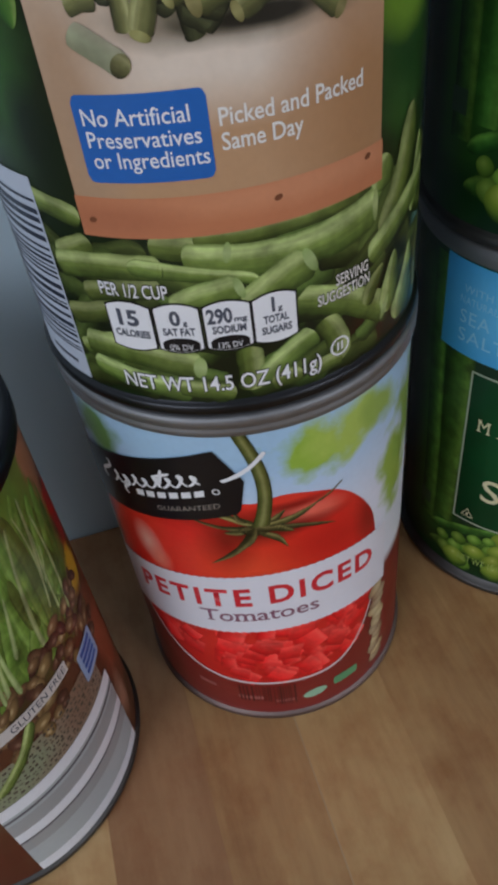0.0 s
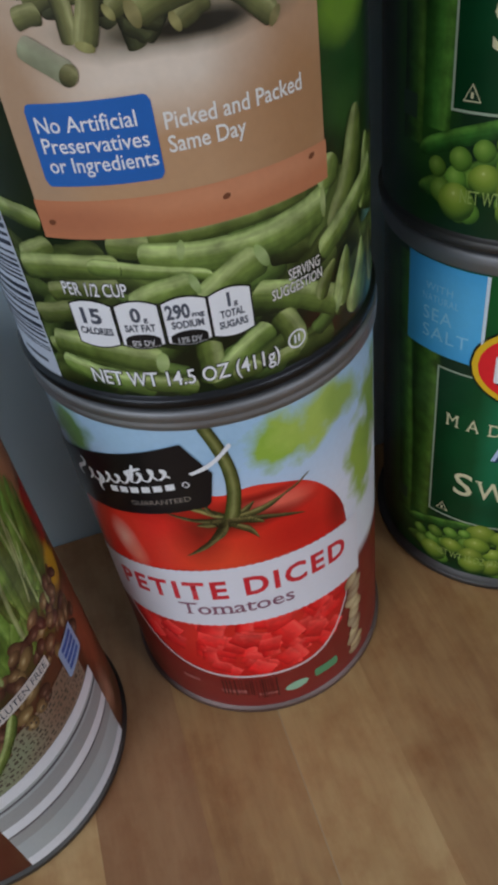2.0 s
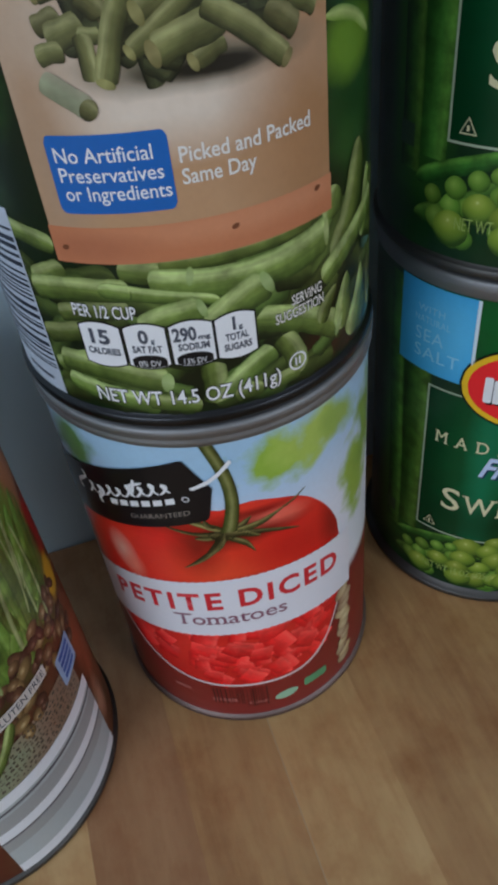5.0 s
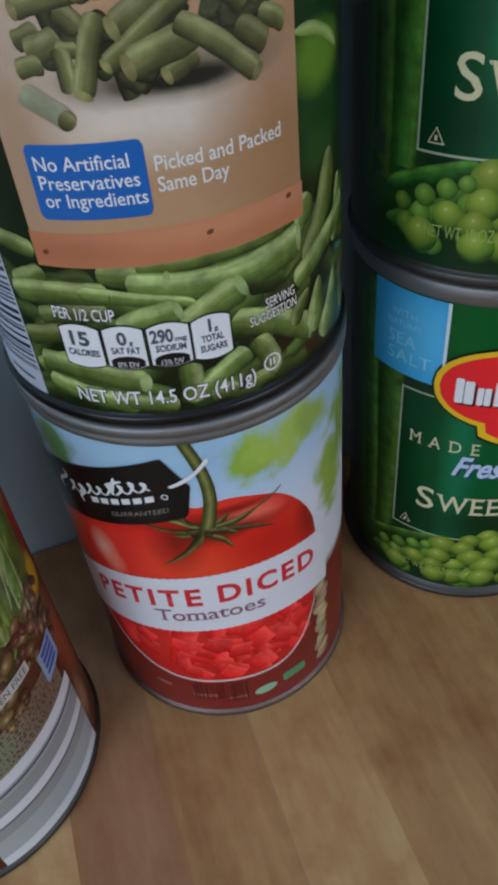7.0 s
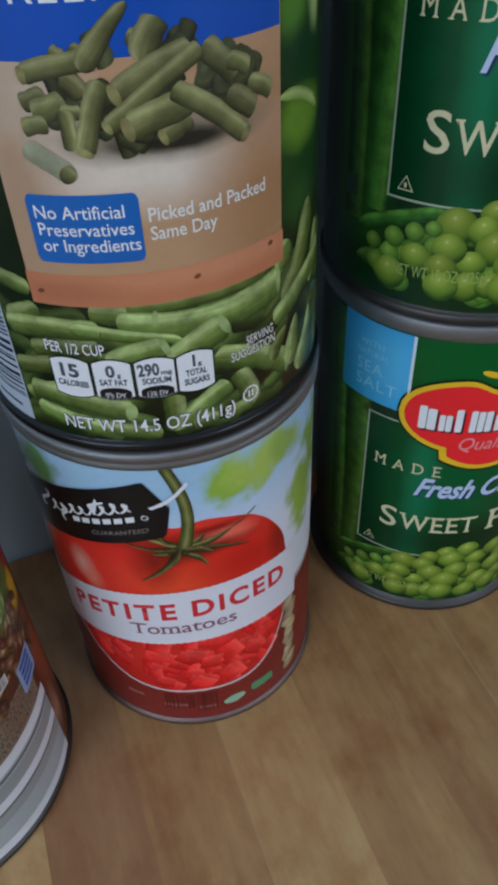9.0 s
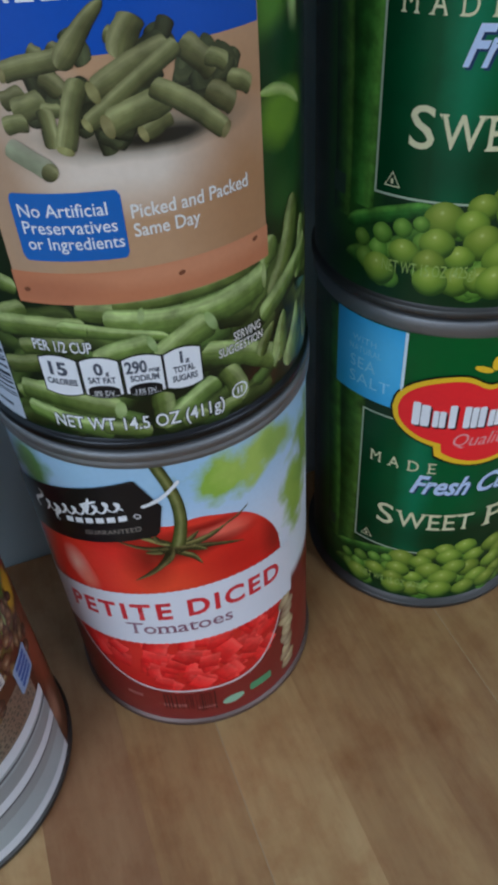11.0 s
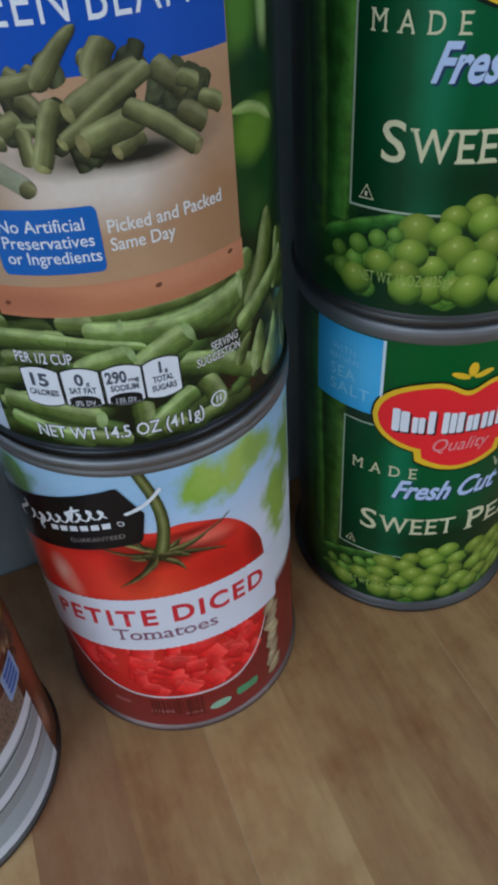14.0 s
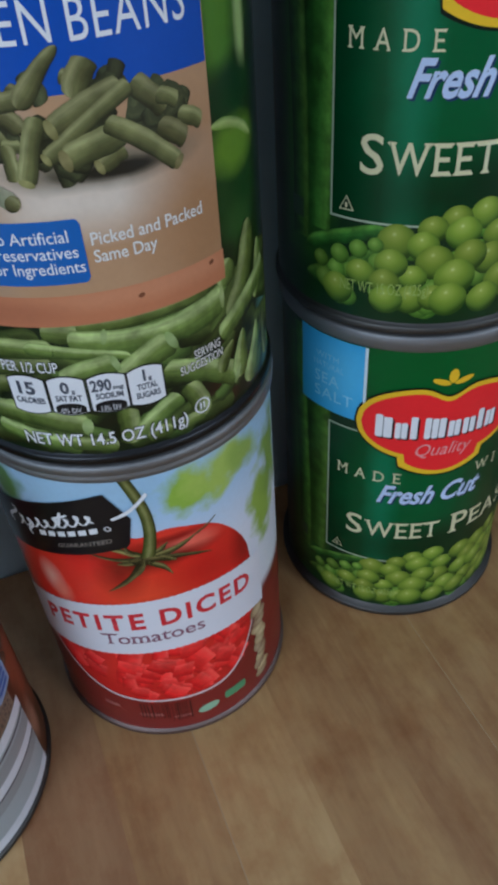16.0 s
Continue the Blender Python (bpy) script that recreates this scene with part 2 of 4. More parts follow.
class Print:
    """Ink shapes wrapped on a can: flat shapes in arc and height millimetres, each layer a hair above the one below."""

    def __init__(self, parent, radius, lift=0.0):
        self.parent, self.r, self.lift = parent, radius * 1000, lift
        self.clear()

    def clear(self):
        self.v, self.f, self.uvs, self.cuts = [], [], [], []

    def grid(self, fn, nx, ny):
        """fn(a, b), both from 0 to 1, gives arc and height."""
        base = len(self.v)
        self.cuts.append((base, len(self.f)))
        for i in range(nx + 1):
            for j in range(ny + 1):
                self.v.append(fn(i / nx, j / ny))
                self.uvs.append((i / nx, j / ny))
        for i in range(nx):
            for j in range(ny):
                k = base + i * (ny + 1) + j
                self.f.append((k, k + ny + 1, k + ny + 2, k + 1))

    def patch(self, s0, s1, low, high, nx=None, ny=2):
        lo = low if callable(low) else (lambda s: low)
        hi = high if callable(high) else (lambda s: high)
        nx = nx or max(2, int(abs(s1 - s0) / 1.2))

        def fn(a, b):
            s = s0 + (s1 - s0) * a
            return s, lo(s) + (hi(s) - lo(s)) * b

        self.grid(fn, nx, ny)

    def rounded(self, s0, s1, z0, z1, r):
        def cut(s):
            d = max(0.0, r - min(s - s0, s1 - s))
            return r - math.sqrt(max(0.0, r * r - d * d))

        n = max(16, int((s1 - s0) / 0.4))
        self.patch(s0, s1, lambda s: z0 + cut(s), lambda s: z1 - cut(s), nx=n)

    def disc(self, s, z, rs, rz=None, turn=0.0, n=16):
        rz = rz or rs
        c, q = math.cos(radians(turn)), math.sin(radians(turn))

        def fn(a, b):
            x, y = 2 * a - 1, 2 * b - 1
            px, py = x * math.sqrt(1 - y * y / 2) * rs, y * math.sqrt(1 - x * x / 2) * rz
            return s + px * c - py * q, z + px * q + py * c

        self.grid(fn, n, n // 2 * 2)

    def strip(self, s0, z0, s1, z1, width, bow=0.0, blunt=12.0, taper=0.0, n=0, m=8, knob=0.06):
        """A rounded bar from one point to another: a bean, a stem, a pen stroke."""
        dx, dz = s1 - s0, z1 - z0
        ln = math.hypot(dx, dz) or 1.0
        ux, uz = dx / ln, dz / ln

        n = n or max(14, int(ln * 2))
        cap = min(ln / 2, width * 3.0 / blunt)

        def fn(a, b):
            a = (1 - math.cos(math.pi * a)) / 2
            d = max(0.0, 1 - min(a, 1 - a) * ln / cap)
            e = math.sqrt(max(0.0, 1 - d * d))
            w = width / 2 * e * (1 - taper * a) * (1 + knob * math.sin(9.0 * a + 3.1 * s0) + 0.6 * knob * math.sin(21.0 * a + z0))
            h = bow * 4 * a * (1 - a) + 0.7 * knob * width * math.sin(7.0 * a + s0 + z0)
            k = (2 * b - 1) * w + h
            return s0 + dx * a - uz * k, z0 + dz * a + ux * k

        self.grid(fn, n, m)

    def ring(self, s, z, r, w, n=24, r2=None):
        r2 = r2 or r
        self.grid(lambda a, b: (s + (r - w * b) * math.cos(2 * math.pi * a), z + (r2 - w * b) * math.sin(2 * math.pi * a)), n, 1)

    def text(self, body, s0, s1, z, cap, shear=0.0, bold=0.0, space=1.0, arch=None, slope=0.0, small_caps=0.0, serif=0.0):
        """Words between two arc positions, on a base line at z; capitals cap high."""
        cu = bpy.data.curves.new("words", "FONT")
        cu.body, cu.shear, cu.offset, cu.space_character, cu.resolution_u = body, shear, bold, space, 3
        if small_caps:
            cu.small_caps_scale = small_caps
            for i, ch in enumerate(body):
                cu.body_format[i].use_small_caps = ch.islower()
        tmp = bpy.data.objects.new("words", cu)
        scene.collection.objects.link(tmp)
        bpy.context.view_layer.update()
        me = bpy.data.meshes.new_from_object(tmp.evaluated_get(bpy.context.evaluated_depsgraph_get()))
        bpy.data.objects.remove(tmp)
        bpy.data.curves.remove(cu)
        bm = bmesh.new()
        bm.from_mesh(me)
        bpy.data.meshes.remove(me)
        if serif:
            self.feet(bm, serif)
        xs = [v.co.x for v in bm.verts]
        x0, x1 = min(xs), max(xs)
        k, kz = (s1 - s0) / (x1 - x0), cap / 0.695
        step = 1.5
        at = math.ceil(s0 / step) * step
        while at < s1:
            bmesh.ops.bisect_plane(bm, geom=bm.verts[:] + bm.edges[:] + bm.faces[:], dist=1e-6, plane_co=((at - s0) / k + x0, 0, 0), plane_no=(1, 0, 0))
            at += step
        bm.verts.index_update()
        base = len(self.v)
        for v in bm.verts:
            s = s0 + (v.co.x - x0) * k
            h = z + v.co.y * kz + slope * (s - s0) + (arch(s) if arch else 0.0)
            self.v.append((s, h))
            self.uvs.append((0.5, 0.5))
        for f in bm.faces:
            self.f.append(tuple(base + v.index for v in f.verts))
        bm.free()

    def feet(self, bm, e):
        """Small bracketed serifs at the flat ends of the stems."""
        tips = []
        for edge in [q for q in bm.edges if q.is_boundary and q.calc_length() > 0.05]:
            a, b = sorted(edge.verts, key=lambda v: v.co.x)
            if abs(a.co.y - b.co.y) > 1e-3:
                continue
            inside = edge.link_faces[0].calc_center_median().y - a.co.y
            way = 1 if inside > 0 else -1
            if way > 0 and a.co.y > 0.03 or way < 0 and a.co.y < 0.4:
                continue
            lean = []
            for v in (a, b):
                o = [q for q in v.link_edges if q.is_boundary and q is not edge][0].other_vert(v)
                lean.append(o.co.x - v.co.x)
            if lean[0] < -0.04 and lean[1] > 0.04:
                continue
            for v, side, sl in ((a, -1, lean[0]), (b, 1, lean[1])):
                if abs(sl) < 0.3:
                    tips.append((v.co.x, v.co.y, side, way))
        for x, y, side, way in tips:
            ring = [(x, y), (x + side * e, y), (x + side * e, y + way * 0.035), (x + side * e * 0.35, y + way * 0.06), (x, y + way * 0.11)]
            bm.faces.new([bm.verts.new((px, py, 0)) for px, py in (ring if side * way > 0 else ring[::-1])])

    def each(self, name, material, layer, label="", parent=None):
        """As done, but every shape is a piece of its own, each a trace above the last."""
        v, f, uvs, cuts = self.v, self.f, self.uvs, self.cuts
        ends = cuts[1:] + [(len(v), len(f))]
        for k, ((v0, f0), (v1, f1)) in enumerate(zip(cuts, ends)):
            self.clear()
            self.v, self.uvs = v[v0:v1], uvs[v0:v1]
            self.f = [tuple(i - v0 for i in face) for face in f[f0:f1]]
            self.done(name, material, layer + 0.9 * k / len(cuts), label, parent)

    def done(self, name, material, layer, label="", parent=None, fan=False):
        rise = np.full(len(self.v), self.r + 0.05 * layer)
        if fan:
            for k, (v0, _) in enumerate(self.cuts):
                rise[v0:] += 0.045 / len(self.cuts)
        verts = [(r * math.sin(s / self.r) / 1000, -r * math.cos(s / self.r) / 1000, (z + self.lift) / 1000) for r, (s, z) in zip(rise.tolist(), self.v)]
        ob = mesh_object(name, verts, self.f, material, parent or self.parent, label, smooth=True)
        me = ob.data
        idx = np.empty(len(me.loops), dtype=np.int32)
        me.loops.foreach_get("vertex_index", idx)
        st = np.array(self.v, dtype=np.float32)[idx] / 100
        sh = np.array(self.uvs, dtype=np.float32)[idx]
        me.uv_layers.new(name="st").data.foreach_set("uv", st.ravel())
        me.uv_layers.new(name="shape").data.foreach_set("uv", sh.ravel())
        self.clear()
        return ob


# the place: worktop of glued staves against a painted wall; the plain room around is unseen, assumed
def structure(ob, label, category):
    return tagged(ob, label, category, kind="structure")


WALL_Y = 0.0493  # distance of the wall behind the cans, across the worktop
wall = box("wall_north", (-1.6, WALL_Y, -0.92), (1.6, WALL_Y + 0.1, 1.6), WALL_GREY)
wall.matrix_world = ROOM
structure(wall, "blue-grey painted wall behind the worktop", "wall")
east = box("wall_east", (1.6, -2.1, -0.92), (1.7, WALL_Y + 0.1, 1.6), ROOM_WHITE)
east.matrix_world = ROOM
structure(east, "plain off-white painted wall of the room", "wall")
# two unseen walls have assumed window openings, made for the area lamps
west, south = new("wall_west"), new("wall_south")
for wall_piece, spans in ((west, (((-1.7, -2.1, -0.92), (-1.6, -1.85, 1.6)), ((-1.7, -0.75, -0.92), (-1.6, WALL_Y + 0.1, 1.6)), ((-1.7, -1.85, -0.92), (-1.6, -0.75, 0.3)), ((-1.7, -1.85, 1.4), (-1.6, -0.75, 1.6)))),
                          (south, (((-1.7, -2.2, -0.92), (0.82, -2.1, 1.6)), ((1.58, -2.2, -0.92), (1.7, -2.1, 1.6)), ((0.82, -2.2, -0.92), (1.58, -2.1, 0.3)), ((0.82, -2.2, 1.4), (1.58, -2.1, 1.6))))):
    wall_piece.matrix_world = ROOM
    structure(wall_piece, "unseen off-white wall with an assumed window opening", "wall")
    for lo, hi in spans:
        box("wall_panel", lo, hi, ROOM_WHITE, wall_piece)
floor = box("floor", (-1.7, -2.2, -1.0), (1.7, 0.15, -0.92), FLOOR_MAT)
floor.matrix_world = ROOM
structure(floor, "dull brown floor of the room", "floor")
ceiling = box("ceiling", (-1.7, -2.2, 1.6), (1.7, 0.15, 1.7), ROOM_WHITE)
ceiling.matrix_world = ROOM
structure(ceiling, "plain off-white ceiling", "ceiling")

STAVE, FIRST = 0.0268, -0.0329
worktop = new("worktop")
worktop.matrix_world = ROOM
tagged(worktop, "oiled butcher-block worktop of glued wooden staves", "worktop")
box("core", (-0.9, -0.62, -0.04), (0.9, WALL_Y - 0.001, -0.0045), WOOD, worktop, 0.001)
box("cabinet_base", (-0.88, -0.58, -0.92), (0.88, WALL_Y - 0.002, -0.0405), ROOM_WHITE, worktop, 0.002, "off-white cabinet under the worktop")


def can_shell(name, height, body_r, seam_r, tin, rim_tin, foot=0.0009, groove=0.0):
    """A tinned can: body with double seams at both ends, panelled lid and bottom."""
    thing = new(name)
    h, s, f = height, seam_r, body_r + foot
    lathe("body", [(0, 0.0035), (f - 0.006, 0.0035), (f - 0.0035, 0.004), (f - 0.0028, 0.0004), (f - 0.0012, 0.0), (f - 0.0003, 0.0003), (f, 0.0008),
                   (f, 0.0021), (f - 0.0003, 0.0025), (body_r - 0.0003, 0.0028), (body_r - 0.0002, 0.006), (body_r - 0.0002, h - 0.006),
                   (body_r - 0.0002, h - 0.0050)], tin, thing)
    lathe("top_seam", [(body_r - 0.0001, h - 0.0050), (s - 0.0004, h - 0.0047), (s - 0.0001, h - 0.0042), (s - 0.0001, h - 0.0030), (s - groove, h - 0.0026), (s, h - 0.0022), (s, h - 0.0008),
                       (s - 0.0003, h - 0.0003), (s - 0.0012, h), (s - 0.0028, h - 0.0004), (s - 0.0034, h - 0.0035)], rim_tin, thing)
    lathe("lid", [(s - 0.0034, h - 0.0035), (s - 0.0055, h - 0.0040), (s - 0.007, h - 0.0030), (s - 0.009, h - 0.0030), (s - 0.0105, h - 0.0036),
                  (s - 0.016, h - 0.0036), (s - 0.0175, h - 0.0031), (0, h - 0.0031)], tin, thing)
    return thing


H, RB, RS = 0.1125, 0.0365, 0.0374
CREAM = ink("cream_ink", rgb(214, 208, 168))
WHITE = ink("white_ink", rgb(232, 232, 236), 0.05)
SOFT_WHITE = ink("soft_white_ink", rgb(230, 226, 222), 0.05)
BLACK = ink("black_ink", rgb(22, 21, 24))
GREY_INK = ink("grey_ink", rgb(80, 84, 96))
BLUE = ink("blue_ink", rgb(36, 100, 180))
YELLOW = ink("yellow_ink", rgb(236, 190, 40))

BEANS = across("printed_green_bean", [(0.0, rgb(42, 56, 20)), (0.16, rgb(72, 88, 36)), (0.5, rgb(108, 124, 60)), (0.74, rgb(160, 171, 112)), (0.9, rgb(150, 164, 102)), (1.0, rgb(106, 122, 66))], 0.38, patchy=0.85, streak=0.5)
DIM_BEANS = across("printed_shaded_bean", [(0.0, rgb(22, 30, 12)), (0.35, rgb(54, 70, 28)), (0.75, rgb(92, 110, 54)), (1.0, rgb(60, 76, 34))], 0.5, patchy=0.8, streak=0.4)
COOKED = across("printed_cooked_bean", [(0.0, rgb(48, 48, 28)), (0.22, rgb(80, 80, 46)), (0.55, rgb(108, 107, 66)), (0.8, rgb(144, 142, 98)), (1.0, rgb(116, 114, 74))], 0.2, patchy=0.6, streak=0.4)
PALE_BEAN = across("printed_faded_bean", [(0.0, rgb(132, 134, 106)), (0.5, rgb(154, 158, 128)), (1.0, rgb(158, 154, 130))], 0.05)
POD = across("printed_pod", [(0.0, rgb(26, 58, 22)), (0.3, rgb(42, 84, 30)), (0.6, rgb(62, 108, 40)), (0.85, rgb(92, 138, 54)), (1.0, rgb(60, 100, 36))], 0.25, patchy=1.0, streak=0.3)


def outlined(pr, name, words, material, edge, layer, parent, **kw):
    """Light words with a thin dark edge under them."""
    pr.text(*words, bold=0.05, **kw)
    pr.done(name + "_edge", edge, layer, parent=parent)
    pr.text(*words, bold=0.012, **kw)
    pr.done(name, material, layer + 1, parent=parent)


def green_bean_can(m):
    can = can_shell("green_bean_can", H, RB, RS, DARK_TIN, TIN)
    tagged(can, "green bean tin with tan crate picture, standing on a tin", "can", "stacked tins")
    pr = Print(can, RB)
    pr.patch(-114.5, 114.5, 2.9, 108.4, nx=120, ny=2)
    label = pr.done("label", spots("green_label_ground_with_shade", rgb(18, 34, 12), [
        (23, 9, 5, 5, rgb(70, 30, 22), 1.0), (2, 16, 26, 10, rgb(26, 30, 14), 0.8), (-33, 62, 9, 16, rgb(48, 92, 30), 0.9), (-24, 47, 4, 6, rgb(12, 30, 10), 0.8), (-50, 80, 10, 20, rgb(24, 60, 18), 0.9),
        (36, 92, 9, 16, rgb(52, 96, 34), 0.9), (30, 76, 4.4, 9, rgb(84, 130, 42), 0.9), (37.6, 76, 1.8, 10, rgb(160, 186, 116), 1.1), (33, 65, 9, 4.4, rgb(20, 56, 24), 0.7),
        (33, 50, 8, 11, rgb(26, 66, 24), 0.7), (33, 56, 7.4, 4.2, rgb(104, 142, 40), 0.8), (33, 42, 5, 3.4, rgb(40, 78, 32), 0.9),
        # the tall blue-grey patch paints shade onto the label's right side
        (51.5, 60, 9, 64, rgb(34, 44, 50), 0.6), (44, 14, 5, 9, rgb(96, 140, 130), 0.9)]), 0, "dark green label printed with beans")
    rnd = random.Random(4)
    # heap of beans along the foot of the label
    for k in range(120):
        s, z = rnd.uniform(-28, 112), rnd.uniform(4.5, 32)
        a = radians(rnd.choice((rnd.uniform(-25, 25), rnd.uniform(-70, 70))))
        ln, w = rnd.uniform(9, 18), rnd.uniform(3.8, 5.2)
        pr.strip(s - ln / 2 * math.cos(a), max(4.5, min(33, z - ln / 2 * math.sin(a))), s + ln / 2 * math.cos(a), max(4.5, min(33, z + ln / 2 * math.sin(a))), w, rnd.uniform(-1, 1))
    tagged(pr.done("shaded_bean_print", DIM_BEANS, 1, parent=label, fan=True), kind="stuff")
    s = pr.strip
    s(-30, 37.2, -20.4, 35.4, 3.6, 0.4, knob=0.03)
    s(-27.0, 28.6, -19.6, 31.8, 3.8, 0.3, knob=0.03)
    s(-10.5, 32.2, 0.8, 30.2, 4.0, 0.3, 14, taper=-0.1, knob=0.03)
    s(-4, 33.0, 22, 33.4, 3.0, -0.5, knob=0.03)
    s(-23.5, 23.0, -9.8, 25.2, 3.6, 0.3, knob=0.03)
    s(-6, 30.0, 25.6, 29.9, 5.2, -1.9, 14, taper=-0.25, knob=0.03)
    s(-28.0, 27.0, -9.0, 28.6, 4.6, 0.5, taper=0.1, knob=0.03)
    s(-14.5, 28.6, 4.6, 25.2, 3.2, 0.5, 6, taper=0.4, knob=0.03)
    s(-9.0, 21.4, 1.9, 24.4, 4.6, 0.4, 14, taper=-0.15, knob=0.03)
    s(-28.5, 17.4, -18.4, 20.2, 4.0, 0.3, knob=0.03)
    s(-27.8, 10.8, -18.6, 14.8, 3.4, 0.3, knob=0.03)
    s(2.0, 20.6, 13.0, 26.2, 5.6, 0.3, 8, taper=-0.1, knob=0.03)
    s(10.3, 19.8, 28.6, 9.8, 5.0, 0.9, 14, taper=-0.1, knob=0.03)
    s(-26.0, 8.4, -8.2, 4.8, 4.4, 0.4, knob=0.03)
    s(-26.5, 13.0, -5.8, 10.2, 5.0, 0.9, 14, taper=-0.08, knob=0.03)
    s(-10.4, 6.0, -1.0, 4.4, 3.4, 0.3, knob=0.03)
    s(1.9, 13.4, 1.4, 4.6, 4.4, 0.3, knob=0.03)
    s(3.6, 6.4, 13.0, 12.8, 4.4, 0.3, taper=-0.1, knob=0.03)
    s(14.6, 14.6, 17.8, 5.0, 4.6, 0.8, knob=0.03)
    s(11.4, 4.9, 18.0, 5.6, 3.4, 0.3, knob=0.03)
    s(5.0, 5.2, 10.4, 5.6, 3.4, 0.2, knob=0.03)
    s(37.6, 23.0, 41.0, 35.0, 4.4, -0.6, 4, knob=0.03)
    s(25.6, 31.8, 28.6, 36.4, 6.2, 0.3, 5, knob=0.03)
    s(26.8, 24.4, 36.6, 41.0, 5.4, -1.5, 3, taper=-0.25, knob=0.03)
    s(24.0, 21.4, 44, 28.6, 4.6, 0.8, taper=-0.15, knob=0.03)
    s(29.4, 8.4, 31.4, 19.4, 7.0, 0.4, 6, taper=0.6, knob=0.03)
    s(23.2, 13.0, 27.6, 18.8, 4.4, 0.4, 6, taper=0.5, knob=0.03)
    s(32.8, 4.8, 37.8, 17.8, 8.0, -0.5, 6, taper=0.65, knob=0.03)
    s(43.5, 5.5, 42.4, 17.5, 4.4, 0.5, 6, taper=0.6, knob=0.03)
    pr.each("printed_bean", BEANS, 2, parent=label)
    for q, z, rs, rz, turn in ((12.7, 26.0, 0.9, 2.3, 24), (25.3, 29.9, 0.6, 2.6, 0), (1.6, 24.3, 0.7, 1.9, 16), (-6.2, 10.2, 1.1, 2.1, -10), (28.3, 10.0, 0.7, 2.3, -28), (0.5, 30.3, 0.6, 1.7, -10)):
        pr.disc(q, z, rs, rz, turn, 10)
    pr.each("printed_bean_end", across("printed_bean_cut", [(0.0, rgb(126, 146, 84)), (0.5, rgb(164, 180, 122)), (1.0, rgb(140, 160, 96))], 0.08), 2.95, parent=label)
    s(-33, 92, -22.5, 60, 8.0, 2.0, 1.2, knob=0.02)
    s(-40, 88, -33, 46, 8.0, 2.0, 1.2, knob=0.02)
    s(-24.6, 104, -23, 76, 5.0, 0.6, 1.2, knob=0.02)
    pr.each("printed_leaf", across("printed_side_leaf", [(0.0, rgb(26, 60, 20)), (0.3, rgb(46, 96, 32)), (0.7, rgb(78, 130, 48)), (0.9, rgb(134, 172, 88)), (1.0, rgb(92, 138, 56))], 0.25, patchy=0.9), 1.96, parent=label)
    s(26.2, 61.0, 39.6, 55.8, 2.0, 1.3, 1.6, knob=0.02)
    pr.done("printed_leaf_edge", across("printed_pale_leaf", [(0.0, rgb(112, 146, 52)), (0.6, rgb(172, 190, 116)), (1.0, rgb(110, 142, 70))], 0.05), 2.6, parent=label)
    # crate panel with its lower board, blue head and writing
    pr.patch(-19.9, 26.4, 33.5, 109.4, ny=8)
    crate = pr.done("crate_panel", spots("printed_tan_panel", rgb(188, 148, 112), [
        (2, 56, 19, 5.5, rgb(222, 206, 190), 1.3), (-14, 64, 8, 8, rgb(200, 182, 164), 1.3), (-17, 50, 5, 16, rgb(178, 146, 118), 1.2), (22, 46, 9, 16, rgb(172, 128, 90), 1.3), (6, 60, 13, 2.6, rgb(110, 102, 84), 1.0),
        (8, 59.4, 8, 1.3, rgb(38, 34, 26), 0.8)]), 3, "tan printed crate panel")
    pr.patch(-20.1, 26.7, 33.3, 39.3)
    pr.done("crate_board", spots("printed_orange_board", rgb(192, 122, 86), [(10, 38, 20, 2, rgb(204, 138, 102), 1.2), (-14, 36, 8, 2, rgb(180, 112, 80), 1.2)]), 4, "orange-brown printed board")
    for a, z in ((-17.9, 35.9), (8.5, 37.0), (23.3, 38.1)):
        pr.disc(a, z, 0.62, 0.42, 20, n=10)
    pr.each("printed_nail", ink("nail_ink", rgb(122, 72, 48)), 5)
    pr.patch(-19.9, 26.2, lambda a: 71.2, 109.4)
    head = pr.done("blue_head", ink("head_blue_ink", rgb(26, 80, 178)), 4, "blue printed head panel")
    pr.text("GREEN", -17.0, 2.2, 78.0, 5.5, space=1.1)
    pr.text("BEANS", 4.6, 22.8, 77.8, 5.5, space=1.1)
    pr.done("lettering", WHITE, 5, parent=head)
    # pile of cut beans
    rnd = random.Random(11)
    for k in range(46):
        a = rnd.uniform(0, 2 * math.pi)
        q = math.sqrt(rnd.random())
        cs, cz = 4.5 + 15.5 * q * math.cos(a), 66.5 + 6.5 * q * math.sin(a)
        t, ln = radians(rnd.uniform(-80, 80)), rnd.uniform(3.0, 6.5)
        pr.strip(cs - ln / 2 * math.cos(t), cz - ln / 2 * math.sin(t), cs + ln / 2 * math.cos(t), cz + ln / 2 * math.sin(t), rnd.uniform(2.2, 3.0), rnd.uniform(-0.4, 0.4), blunt=14)
    pr.each("printed_back_bean", across("printed_pile_shade", [(0.0, rgb(30, 31, 20)), (0.5, rgb(74, 77, 50)), (1.0, rgb(56, 58, 38))], 0.45, patchy=0.8, streak=0.4), 5, parent=crate)
    ends = []
